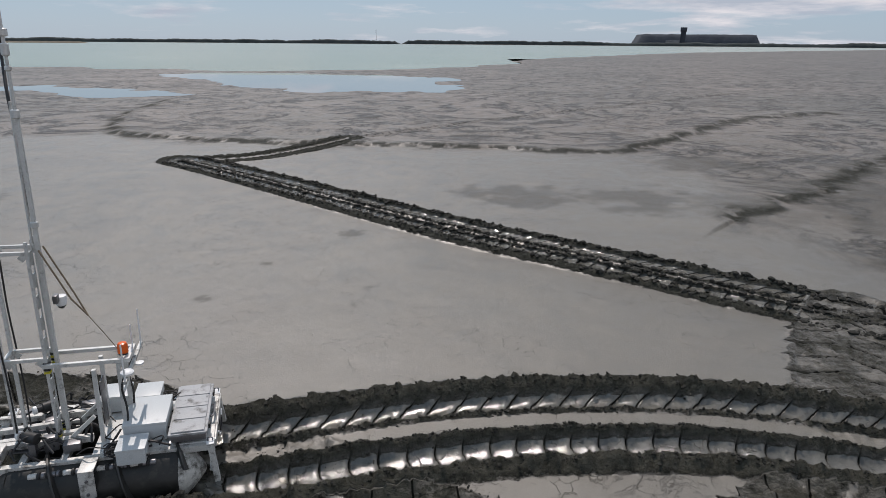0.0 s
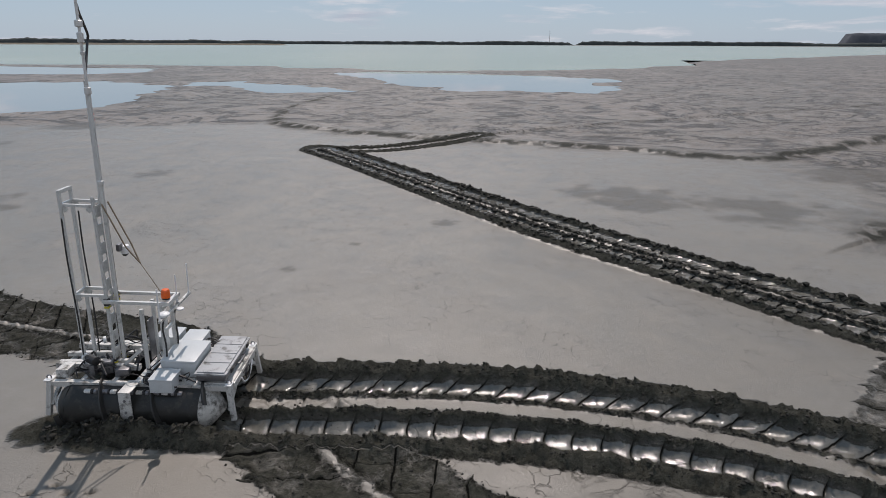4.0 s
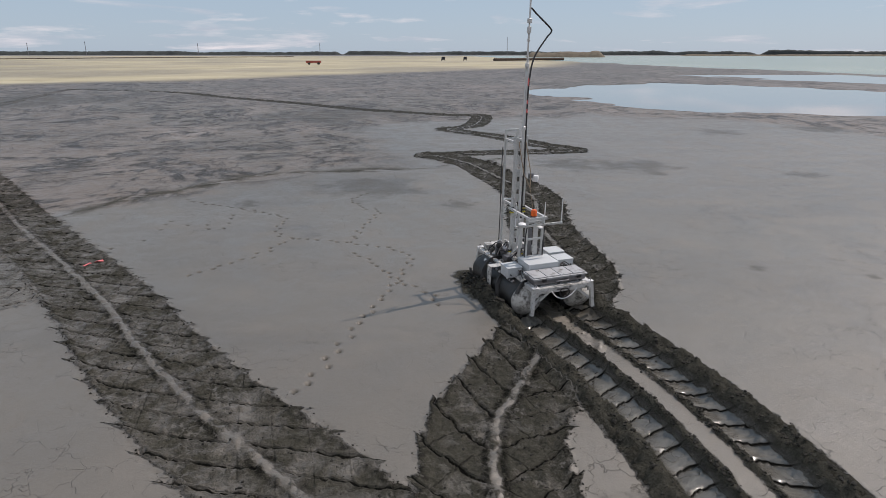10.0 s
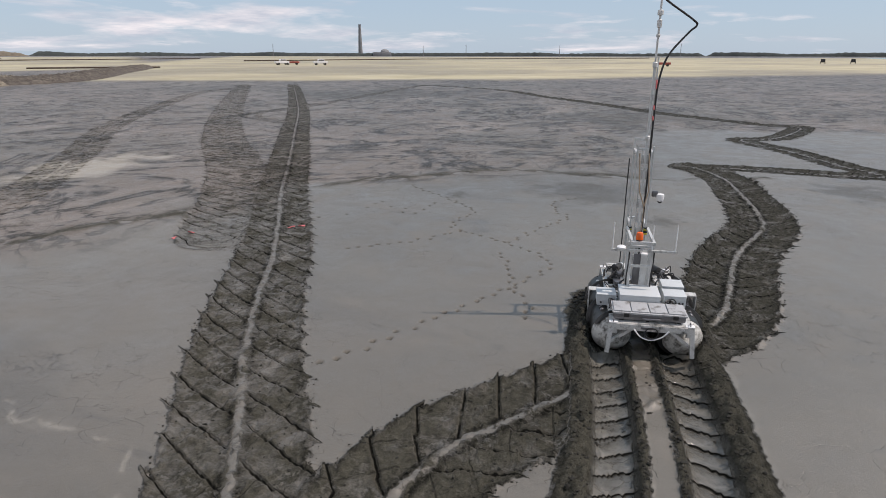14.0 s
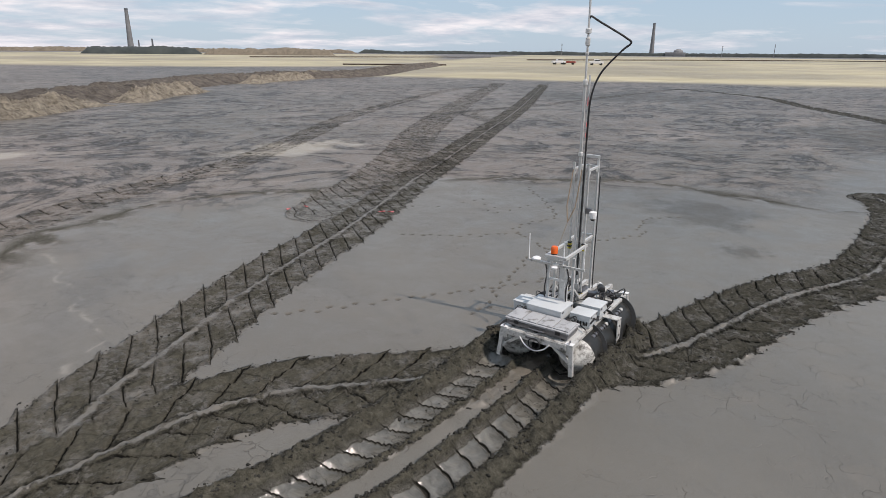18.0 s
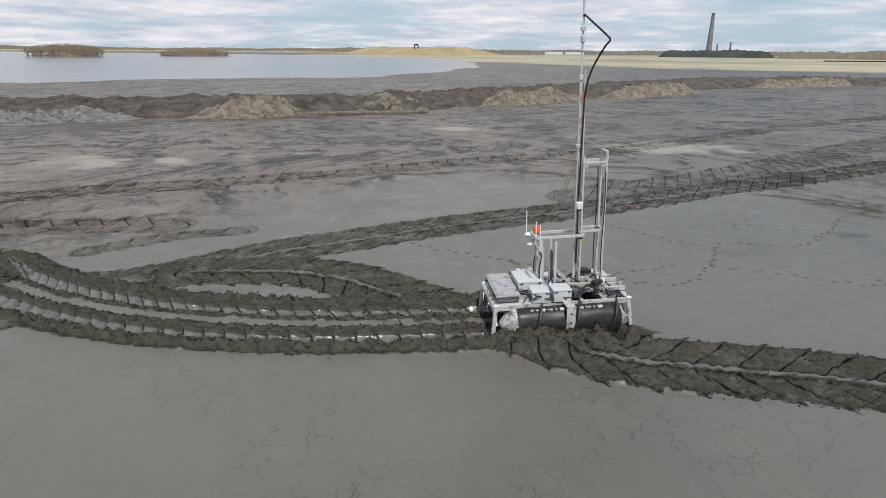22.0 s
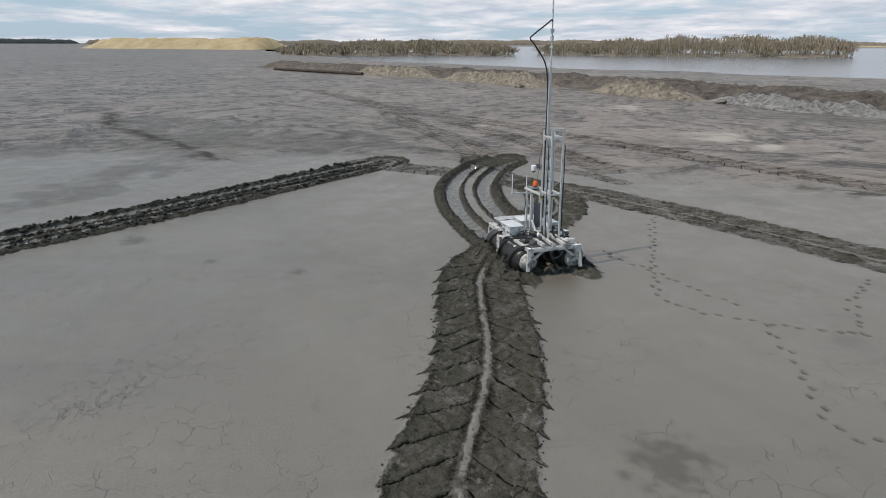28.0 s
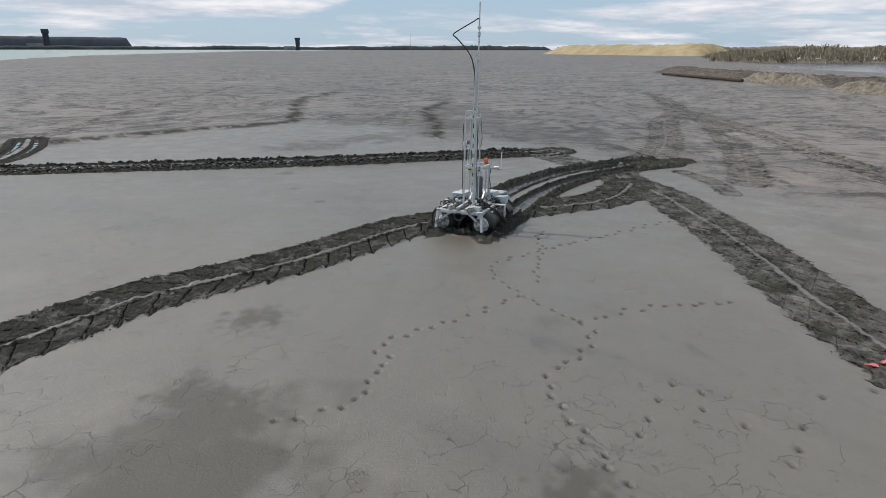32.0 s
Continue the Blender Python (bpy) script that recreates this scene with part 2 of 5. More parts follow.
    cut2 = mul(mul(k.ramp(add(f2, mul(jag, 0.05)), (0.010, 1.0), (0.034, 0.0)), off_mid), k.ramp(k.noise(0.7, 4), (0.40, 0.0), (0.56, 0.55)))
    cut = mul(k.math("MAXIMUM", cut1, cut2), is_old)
    lip = mul(mul(k.ramp(f1, (0.04, 0.0), (0.075, 1.0), (0.16, 0.0)), off_mid), is_old)
    saw = k.math("FRACT", add(add(u, 0.5), add(mul(wob, 0.05), mul(jag, 0.022))))
    border = add(edge, add(mul(mul(k.math("SUBTRACT", saw, 0.6), is_old), 0.10), add(mul(mul(mul(k.ramp(f1, (0.05, 1.0), (0.20, 0.0)), k.ramp(k.noise(3.1, 4), (0.36, 0.2), (0.6, 1.0))), is_old), 0.13), mul(jag, 0.27))))
    inside_it = k.ramp(border, (0.0, 0.0), (0.035, 1.0))
    ridge = k.ramp(k.math("ABSOLUTE", add(mid_d, add(mul(wob, 0.20), mul(jag, 0.20))), 0.0), (0.040, 1.0), (0.072, 0.0))
    ridge = mul(mul(ridge, ridged), k.ramp(k.noise(2.3, 5), (0.36, 0.0), (0.44, 1.0)))
    crumbs = mul(k.ramp(k.noise(1.3, 5), (0.53, 0.0), (0.60, 1.0)), k.ramp(k.noise(9.0, 7, 0.7), (0.50, 0.0), (0.57, 0.85)))
    # --- trails: wet ribbed grooves
    q = k.math("ABSOLUTE", add(v, mul(jag, 0.32)), 0.0)
    is_groove = k.ramp(groove, (0.02, 0.0), (0.08, 1.0))
    bowl = mul(k.ramp(q, (0.78, 1.0), (1.0, 0.0)), is_groove)
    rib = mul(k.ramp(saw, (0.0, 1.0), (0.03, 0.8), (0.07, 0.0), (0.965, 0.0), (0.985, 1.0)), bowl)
    strip = mul(k.ramp(mul(add(v, mul(jag, 0.8)), -0.5), (0.66, 0.0), (0.72, 1.0)), is_groove)
    smear = k.ramp(add(groove, mul(k.math("SUBTRACT", k.noise(2.6, 6, 0.65), 0.5), 1.6)), (0.35, 0.0), (0.75, 1.0))
    slickness = mul(mul(mul(bowl, inv(rib)), smear), inside_it)
    body = mul(inside_it, mul(inv(mul(ridge, is_old)), inv(strip)))
    body = mul(body, inv(mul(mul(crumbs, 0.8), mul(inv(cut), is_old))))
    # long-dried trails have partly bleached back to the crust
    bleach = mul(k.ramp(add(churned, mul(k.math("SUBTRACT", k.noise(1.6, 7, 0.72), 0.5), 1.5)), (0.66, 0.88), (0.92, 0.0)), is_old)
    body = mul(body, inv(mul(bleach, inv(cut))))
    mud = k.math("MAXIMUM", mud, body)
    wet = k.math("MAXIMUM", wet, slickness)
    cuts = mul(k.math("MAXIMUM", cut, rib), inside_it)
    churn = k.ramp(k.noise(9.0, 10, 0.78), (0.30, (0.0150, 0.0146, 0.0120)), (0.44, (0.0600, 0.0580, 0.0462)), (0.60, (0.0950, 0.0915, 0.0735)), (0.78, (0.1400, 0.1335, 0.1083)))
    # lighter lips: the lit edge beside each cut, put into the colour
    churn = k.mix(mul(lip, 0.6), churn, (0.0769, 0.0730, 0.0602))
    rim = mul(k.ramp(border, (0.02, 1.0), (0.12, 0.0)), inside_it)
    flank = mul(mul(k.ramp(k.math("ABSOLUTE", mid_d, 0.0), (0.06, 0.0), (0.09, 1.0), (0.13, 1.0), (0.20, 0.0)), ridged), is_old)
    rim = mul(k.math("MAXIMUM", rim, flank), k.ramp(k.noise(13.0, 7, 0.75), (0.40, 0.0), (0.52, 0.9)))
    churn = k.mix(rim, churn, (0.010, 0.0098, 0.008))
    # black crumbs and the shade inside cuts and ribs, both put into the colour
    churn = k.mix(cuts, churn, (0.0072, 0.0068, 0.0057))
    slick = k.ramp(k.noise(5.0, 7, 0.65, 0.6), (0.32, (0.0720, 0.0690, 0.0595)), (0.66, (0.1600, 0.1540, 0.1350)))
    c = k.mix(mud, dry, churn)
    # shading inside each rib painted in: darker at the step, fading along it
    slick = k.mix(k.ramp(saw, (0.05, 0.55), (0.6, 0.0)), slick, (0.045, 0.044, 0.038))
    c = k.mix(wet, c, slick)
    sandy = k.ramp(k.noise(0.05, 8, 0.7, 0.5), (0.35, (0.32, 0.285, 0.18)), (0.65, (0.47, 0.425, 0.285)))
    sandy = k.mix(k.ramp(k.noise(0.013, 6, 0.65), (0.48, 0.0), (0.64, 0.6)), sandy, (0.27, 0.235, 0.18))
    c = k.mix(sand, c, sandy)
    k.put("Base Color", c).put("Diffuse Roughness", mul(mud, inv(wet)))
    r = k.mix(mud, k.ramp(mid, (0.35, 0.38), (0.65, 0.54)), k.ramp(k.noise(16.0, 6, 0.7), (0.42, 0.85), (0.62, 0.50)))
    r = k.mix(wet, r, k.ramp(k.noise(6.0, 5), (0.38, 0.06), (0.65, 0.26)))
    r = k.mix(sand, r, (0.9, 0.9, 0.9))
    k.put("Roughness", r)
    k.put("Specular IOR Level", k.mix(wet, k.mix(mud, mul(k.mix(rill, (0.75, 0.75, 0.75), (0.5, 0.5, 0.5)), dull), (0.05, 0.05, 0.05)), (0.65, 0.65, 0.65)))
    # a thin film of water still stands in the flat crust, broken where the soil is churned, sandy or long dried
    film = mul(mul(inv(mud), inv(wet)), mul(inv(sand), k.ramp(rill, (0.0, 0.42), (1.0, 0.0))))
    film = mul(film, dull)
    k.put("Coat Weight", film).put("Coat Roughness", k.ramp(mid, (0.35, 0.42), (0.65, 0.52))).put("Coat IOR", 1.4)
    soft = k.mix(rill, (0.24, 0.24, 0.24), (0.45, 0.45, 0.45))
    h = mul(k.noise(22.0, 8, 0.78), k.mix(wet, k.mix(mud, soft, (1.9, 1.9, 1.9)), (0.10, 0.10, 0.10)))
    h = add(h, mul(mul(k.noise(7.0, 9, 0.72), mul(mud, inv(bowl))), 3.2))
    h = add(h, mul(add(cracked, scars), -0.35))
    h = add(h, mul(cuts, -1.5))
    h = add(h, mul(mul(lip, inside_it), 0.8))
    h = add(h, mul(inside_it, mul(bowl, mul(saw, 0.5))))
    h = add(h, mul(mul(inside_it, inv(strip)), 0.7))
    return k.bump(h, 0.85, 0.045).m


def water_surface(name, deep, shallow, rough=0.06, ripple=0.05):
    k = Mat(name)
    k.put("Base Color", k.ramp(k.noise(0.012, 5, 0.6), (0.35, deep), (0.65, shallow)))
    k.put("Roughness", rough).put("Specular IOR Level", 0.5).put("IOR", 1.33)
    return k.bump(k.noise(1.6, 5, 0.6, 0.0, (1.0, 0.35, 1.0)), ripple, 0.05).m


def streaked(name, a, b, scale=0.2, rough=0.9, bump=0.6, dist=0.15):
    k = Mat(name)
    k.put("Base Color", k.ramp(k.noise(scale, 10, 0.7, 0.6), (0.32, a), (0.68, b)))
    k.put("Roughness", rough).put("Specular IOR Level", 0.2)
    return k.bump(k.noise(scale * 6, 8, 0.7), bump, dist).m


MUD = mud_ground()
LAKE = water_surface("turbid_green_water", (0.23, 0.27, 0.20), (0.31, 0.345, 0.26), 0.22, 0.35)
POND = water_surface("shallow_pond_water", (0.16, 0.18, 0.18), (0.22, 0.24, 0.24), 0.03, 0.02)
LAKE_GREY = water_surface("wind_rippled_grey_water", (0.075, 0.09, 0.10), (0.11, 0.125, 0.135), 0.16, 0.18)
ALU = plain("brushed_aluminium", (0.60, 0.61, 0.60), 0.42, 0.30, 90, 0.25)
ALU_PALE = plain("painted_aluminium", (0.55, 0.55, 0.53), 0.5, 0.25, 60, 0.42)
BOXGREY = plain("grey_enclosure_paint", (0.50, 0.53, 0.54), 0.42, 0.0, 120, 0.08)
CASEGREY = plain("grey_moulded_plastic", (0.36, 0.37, 0.38), 0.55, 0.0, 80, 0.35)
BLACK = plain("black_rubber", (0.018, 0.018, 0.019), 0.55, 0.0, 80, 0.12)
DRUM = plain("mud_caked_drum_skin", (0.020, 0.020, 0.0185), 0.38, 0.0, 14, 0.30, (0.060, 0.058, 0.051), 0.7, 0.35)
FLIGHT = plain("worn_flight_steel", (0.022, 0.022, 0.021), 0.45, 0.0, 18, 0.2)
CONE = plain("scuffed_white_cone_paint", (0.52, 0.52, 0.49), 0.5, 0.0, 30, 0.55)
WHITE = plain("white_plastic", (0.74, 0.75, 0.75), 0.4, 0.0, 90, 0.05)
ORANGE = plain("orange_beacon_lens", (0.80, 0.13, 0.02), 0.2, 0.0, 30, 0.02)
YELLOW = plain("yellow_tape", (0.55, 0.48, 0.04), 0.5, 0.0, 60, 0.15)
RED = plain("red_ribbon", (0.70, 0.17, 0.17), 0.6, 0.0, 60, 0.03)
BROWN = plain("tan_webbing", (0.22, 0.17, 0.12), 0.8, 0.0, 120, 0.15)
STEEL = plain("dark_steel", (0.20, 0.20, 0.21), 0.4, 0.8, 60, 0.2)
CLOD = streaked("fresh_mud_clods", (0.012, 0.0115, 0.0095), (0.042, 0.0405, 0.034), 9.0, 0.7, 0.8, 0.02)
BERM = streaked("excavated_earth", (0.040, 0.034, 0.030), (0.20, 0.174, 0.146), 0.9, 0.9, 1.0, 0.3)
BERM_PALE = streaked("pale_tailings_sand", (0.075, 0.064, 0.052), (0.42, 0.37, 0.29), 1.7, 0.9, 1.0, 0.25)
# lightened and cooled: distance haze is mixed into this wood colour
WOODS = streaked("hazy_conifer_wood", (0.030, 0.038, 0.040), (0.070, 0.080, 0.076), 0.03)
SCRUB = streaked("bare_brown_scrub", (0.11, 0.095, 0.075), (0.22, 0.19, 0.145), 0.15)
BARK = streaked("pale_birch_bark", (0.45, 0.43, 0.38), (0.78, 0.76, 0.70), 1.5)
TWIGS = streaked("leafless_twig_crown", (0.19, 0.155, 0.11), (0.38, 0.32, 0.23), 0.4)
SALT = streaked("salt_streaked_earth", (0.05, 0.046, 0.042), (0.46, 0.45, 0.43), 2.0, 0.9, 1.0, 0.25)
# bluish from aerial haze put into the base colour
HILL = streaked("hazy_stockpile_rock", (0.042, 0.048, 0.060), (0.072, 0.080, 0.094), 0.02)
CONCRETE = streaked("weathered_concrete", (0.16, 0.165, 0.17), (0.26, 0.265, 0.27), 0.05)
DUNE = streaked("ochre_sand_mound", (0.26, 0.20, 0.11), (0.42, 0.35, 0.21), 0.06)
RUST = streaked("rusty_pipe_steel", (0.035, 0.028, 0.025), (0.09, 0.065, 0.05), 0.8)
TRUCKWHITE = plain("white_truck_paint", (0.7, 0.7, 0.7), 0.3, 0, 30, 0.1)
GLASS_DARK = plain("dark_window_glass", (0.02, 0.022, 0.025), 0.1, 0, 30, 0.02)
EARTHRED = plain("faded_red_paint", (0.33, 0.07, 0.05), 0.5, 0, 30, 0.2)


# ---- ground: one sheet from the machine to the horizon ----
rng = np.random.default_rng(7)


def lattice(seed, n=256):
    return np.random.default_rng(seed).random((n, n)).astype(np.float32)


LAT = [lattice(s) for s in range(6)]


def vnoise(x, y, k=0):
    """Smooth value noise in 0..1 on a wrapped lattice."""
    g = LAT[k % 6]
    n = g.shape[0]
    xi, yi = np.floor(x).astype(np.int64), np.floor(y).astype(np.int64)
    u, v = x - xi, y - yi
    u, v = u * u * (3 - 2 * u), v * v * (3 - 2 * v)
    a, b, c, d = xi % n, (xi + 1) % n, yi % n, (yi + 1) % n
    return (g[a, c] * (1 - u) + g[b, c] * u) * (1 - v) + (g[a, d] * (1 - u) + g[b, d] * u) * v


def fbm(x, y, octaves=4, k=0):
    out, amp, tot = 0.0, 1.0, 0.0
    for o in range(octaves):
        out = out + amp * vnoise(x * 2**o + 17.3 * o, y * 2**o - 9.1 * o, k + o)
        tot += amp
        amp *= 0.52
    return out / tot


def smooth(a, b, v):
    t = np.clip((v - a) / (b - a), 0, 1)
    return t * t * (3 - 2 * t)


def axis(lo, hi, step):
    """Coordinates: even between lo and hi, then ever wider out to the horizon."""
    core = np.arange(lo, hi + step / 2, step)
    out, d, w = [], 0.0, step
    while d < 4600:
        w *= 1.012 if d < 20 else 1.04
        d += w
        out.append(d)
    out = np.array(out)
    return np.concatenate([lo - out[::-1], core, hi + out])


GX, GY = axis(-12.5, 10.0, 0.040), axis(-8.5, 6.0, 0.040)
NX, NY = len(GX), len(GY)
XX, YY = np.meshgrid(GX, GY, indexing="ij")
HH = (fbm(XX * 0.12, YY * 0.12, 4) - 0.5) * 0.10 + (fbm(XX * 1.3, YY * 1.3, 3, 2) - 0.5) * 0.018
SOIL = np.zeros((NX, NY, 4), np.float32)
RELIEF = np.zeros((NX, NY, 4), np.float32)
# trail coordinates for the mud: flight phase, crossing phase or place across the groove, distance in from the edge, distance from the middle
TRACK = np.zeros((NX, NY, 4), np.float32)
TRACK[..., 2] = -1.0
MAKE = np.zeros((NX, NY, 4), np.float32)


def spline(points, step):
    """A smooth line through the given points, evenly sampled."""
    p = np.array(points, float)
    p = np.vstack([2 * p[0] - p[1], p, 2 * p[-1] - p[-2]])
    out = []
    for i in range(1, len(p) - 2):
        a, b, c, d = p[i - 1 : i + 3]
        n = max(2, int(np.linalg.norm(c - b) / step))
        for t in np.arange(n) / n:
            out.append(0.5 * (2 * b + (c - a) * t + (2 * a - 5 * b + 4 * c - d) * t * t + (3 * b - a - 3 * c + d) * t**3))
    out.append(p[-2])
    return np.array(out)


def near(points, pad, step=0.5):
    """The sheet's indices near a line, with the place along it (s) and across it (d)."""
    line = spline(points, step)
    along = np.r_[0, np.cumsum(np.linalg.norm(np.diff(line, axis=0), axis=1))]
    D = np.full((NX, NY), 1e9, np.float32)
    S = np.zeros((NX, NY), np.float32)
    for i in range(len(line) - 1):
        a, b = line[i], line[i + 1]
        x0, x1 = np.searchsorted(GX, [min(a[0], b[0]) - pad, max(a[0], b[0]) + pad])
        y0, y1 = np.searchsorted(GY, [min(a[1], b[1]) - pad, max(a[1], b[1]) + pad])
        if x1 <= x0 or y1 <= y0:
            continue
        ab = b - a
        ll = float(ab @ ab) + 1e-9
        px, py = XX[x0:x1, y0:y1] - a[0], YY[x0:x1, y0:y1] - a[1]
        t = np.clip((px * ab[0] + py * ab[1]) / ll, 0, 1)
        ex, ey = px - t * ab[0], py - t * ab[1]
        dist = np.hypot(ex, ey)
        side = np.sign(ab[0] * py - ab[1] * px)
        was = D[x0:x1, y0:y1]
        win = dist < np.abs(was)
        was[win] = (dist * side)[win]
        S[x0:x1, y0:y1][win] = (along[i] + t * np.sqrt(ll))[win]
    ix = np.nonzero(np.abs(D) < pad)
    return ix, S[ix], D[ix], along[-1]


def lay(ix, h, blend, u, v, edge, d, make):
    """Blend a trail's height into the sheet and write its coordinates where it covers what was there."""
    HH[ix] = HH[ix] * (1 - blend) + h * blend
    SOIL[(*ix, np.zeros(len(ix[0]), int))] *= 1 - blend
    was = TRACK[(*ix, np.full(len(ix[0]), 2))]
    win = (edge > 0.12) | (edge > was)
    jx = (ix[0][win], ix[1][win])
    TRACK[jx] = np.stack([u, v, edge, d], -1)[win]
    MAKE[jx] = make[win]


def herringbone(points, half=0.95, pitch=0.62, lean=0.55, strength=1.0, middle=True, same=False):
    """An older trail: flattened churned mud with oblique cuts left by the screw flights and a thin pale ridge along the middle.
    same: the cuts on both sides run one way, else they mirror each other."""
    ix, s, d, total = near(points, half + 0.5)
    x, y = XX[ix], YY[ix]
    wob = (fbm(x * 1.6, y * 1.6, 3, 1) - 0.5) * 0.30
    ad = np.abs(d)
    across = d if same else ad
    u = (s - lean * across) / pitch
    v = (s + lean * across * 1.15 + 0.2) / (pitch * 1.1)
    edge = np.minimum(half - ad, np.minimum(s, total - s) + 0.15)
    within = smooth(-0.06, 0.06, edge + (fbm(x * 5, y * 5, 3, 3) - 0.5) * 0.22)
    line = np.clip(1 - np.abs((u + wob * 0.2) % 1.0 - 0.5) * pitch / 0.05, 0, 1) * smooth(0.08, 0.2, ad)
    h = -0.02 + (np.abs(fbm(x * 6, y * 6, 4, 4) - 0.5) * 0.20 - 0.03) * strength - 0.06 * line * strength
    h += 0.06 * np.exp(-((ad - half + 0.05) / 0.09) ** 2) * strength * (0.3 + 1.4 * fbm(x * 4, y * 4, 3, 5))
    if middle:
        h += 0.03 * np.exp(-((d + wob * 0.3) / 0.08) ** 2)
    lay(ix, h, within, u, v, edge, d, np.stack([ad * 0 + strength, ad * 0, (ad < 0.4) * float(middle), ad * 0 + 1], -1))


def twin_grooves(points, gap=0.52, width=0.24, pitch=0.40, depth=0.14, wetness=1.0, ridges=0.10, lean=0.5):
    """A fresh trail: two round grooves with screw-flight ribs, heaped crumbs along them, an untouched strip between."""
    ix, s, d, total = near(points, gap + 0.95)
    x, y = XX[ix], YY[ix]
    ad = np.abs(d)
    g = ad - gap
    wob = (fbm(x * 2.2, y * 2.2, 3, 1) - 0.5) * 0.14
    q = np.clip(g / width, -3, 3)
    u = (s - lean * g - 0.17 * np.minimum(q * q, 2)) / pitch
    ph = u % 1.0
    bowl = np.clip(1 - q * q, 0, 1) ** 0.55
    step = np.clip(1 - np.abs(ph - 0.5) * pitch / 0.045, 0, 1)
    h = -depth * bowl + bowl * (0.05 * ((ph + 0.5) % 1.0 - 0.5) - 0.015 * step)
    clod = fbm(x * 8.5, y * 8.5, 4, 4)
    outer = np.exp(-((g - width - 0.15 + wob) / 0.17) ** 2)
    inner = np.exp(-((g + width + 0.05 + wob) / 0.075) ** 2)
    h += ridges * np.clip(outer + inner * 0.5, 0, 1) * (0.3 + 2.3 * (clod - 0.25))
    edge = np.minimum(width + 0.40 - g, np.minimum(s, total - s) + 0.3)
    body = smooth(-0.06, 0.06, edge + (fbm(x * 4.5, y * 4.5, 4, 3) - 0.5) * 0.3)
    mid = smooth(gap - width - 0.06, gap - width - 0.13, ad + wob)
    lay(ix, h, body * (1 - 0.95 * mid), u, q, edge, d, np.stack([ad * 0, ad * 0 + wetness, ad * 0, ad * 0 + 1], -1))


def prints(points, step=0.28, side=0.045):
    """Deep boot prints along a line."""
    line = spline(points, 0.05)
    along = np.r_[0, np.cumsum(np.linalg.norm(np.diff(line, axis=0), axis=1))]
    k = 0
    for a in np.arange(0.1, along[-1], step):
        i = min(int(np.searchsorted(along, a)), len(line) - 2)
        t = line[i + 1] - line[i]
        t = t / (np.linalg.norm(t) + 1e-9)
        n = np.array([-t[1], t[0]])
        k += 1
        c = line[i] + n * side * (1 if k % 2 else -1) + rng.normal(0, 0.035, 2)
        x0, x1 = np.searchsorted(GX, [c[0] - 0.3, c[0] + 0.3])
        y0, y1 = np.searchsorted(GY, [c[1] - 0.3, c[1] + 0.3])
        dx, dy = XX[x0:x1, y0:y1] - c[0], YY[x0:x1, y0:y1] - c[1]
        u, v = dx * t[0] + dy * t[1], dx * n[0] + dy * n[1]
        q = (u / 0.060) ** 2 + (v / 0.034) ** 2
        HH[x0:x1, y0:y1] += -0.055 * np.exp(-q * q) + 0.006 * np.exp(-((np.sqrt(q) - 1.35) / 0.25) ** 2)
        RELIEF[x0:x1, y0:y1, 2] = np.maximum(RELIEF[x0:x1, y0:y1, 2], 0.95 * np.exp(-q * q))


def inside(poly, x, y):
    """Signed distance to a closed outline, positive within."""
    dist = np.full(x.shape, 1e12)
    odd = np.zeros(x.shape, bool)
    n = len(poly)
    for i in range(n):
        (ax, ay), (bx, by) = poly[i], poly[(i + 1) % n]
        ex, ey = bx - ax, by - ay
        t = np.clip(((x - ax) * ex + (y - ay) * ey) / (ex * ex + ey * ey), 0, 1)
        dist = np.minimum(dist, (x - ax - t * ex) ** 2 + (y - ay - t * ey) ** 2)
        if ay != by:
            odd ^= ((ay > y) != (by > y)) & (x < (bx - ax) * (y - ay) / (by - ay) + ax)
    return np.sqrt(dist) * np.where(odd, 1, -1)


WATER_Z = -0.07
LAKE_NORTH = [(-1500, 150), (-477, 106), (-237, 108), (-123, 118), (-77, 130), (-64, 121), (-30, 118), (6, 150), (30, 240), (168, 480), (700, 1100), (1900, 2100), (1000, 2500), (-1500, 2300)]
PONDS = [
    [(-52, 66), (-40, 66), (-29, 58), (-24.5, 46.5), (-35, 53)],
    [(-47, 100), (-28, 111), (8, 96), (-4, 71), (-14, 68), (-26, 80)],
    [(-85, 16), (-93, 26), (-92, 38), (-86, 47), (-80, 58), (-61, 64), (-43, 54), (-33, 43), (-34, 34.5), (-39, 27.5), (-48, 22.2), (-60, 19.5), (-75, 16)],
    [(-141, 63), (-150, 90), (-126, 103), (-93, 103), (-84, 78), (-114, 72)],
]
LAKE_SOUTH = [(620, 200), (270, 60), (183, 26), (132, -20), (97, -56), (66, -93), (39, -116), (29, -147), (31, -231), (70, -420), (260, -620), (700, -700), (1100, -300), (1000, 120)]
SAND_WEST = [(-66, -118), (-93, -72), (-133, -26), (-228, 54), (-460, 138), (-1200, 150), (-1500, -1500), (-250, -330), (-105, -166)]
SAND_SOUTH = [(60, -330), (-34, -213), (-120, -195), (-240, -320), (-900, -1200), (-300, -1500), (300, -700)]
coarse = fbm(XX * 0.045, YY * 0.045, 5, 1) - 0.5
lace = fbm(XX * 0.35, YY * 0.35, 3, 2) - 0.5
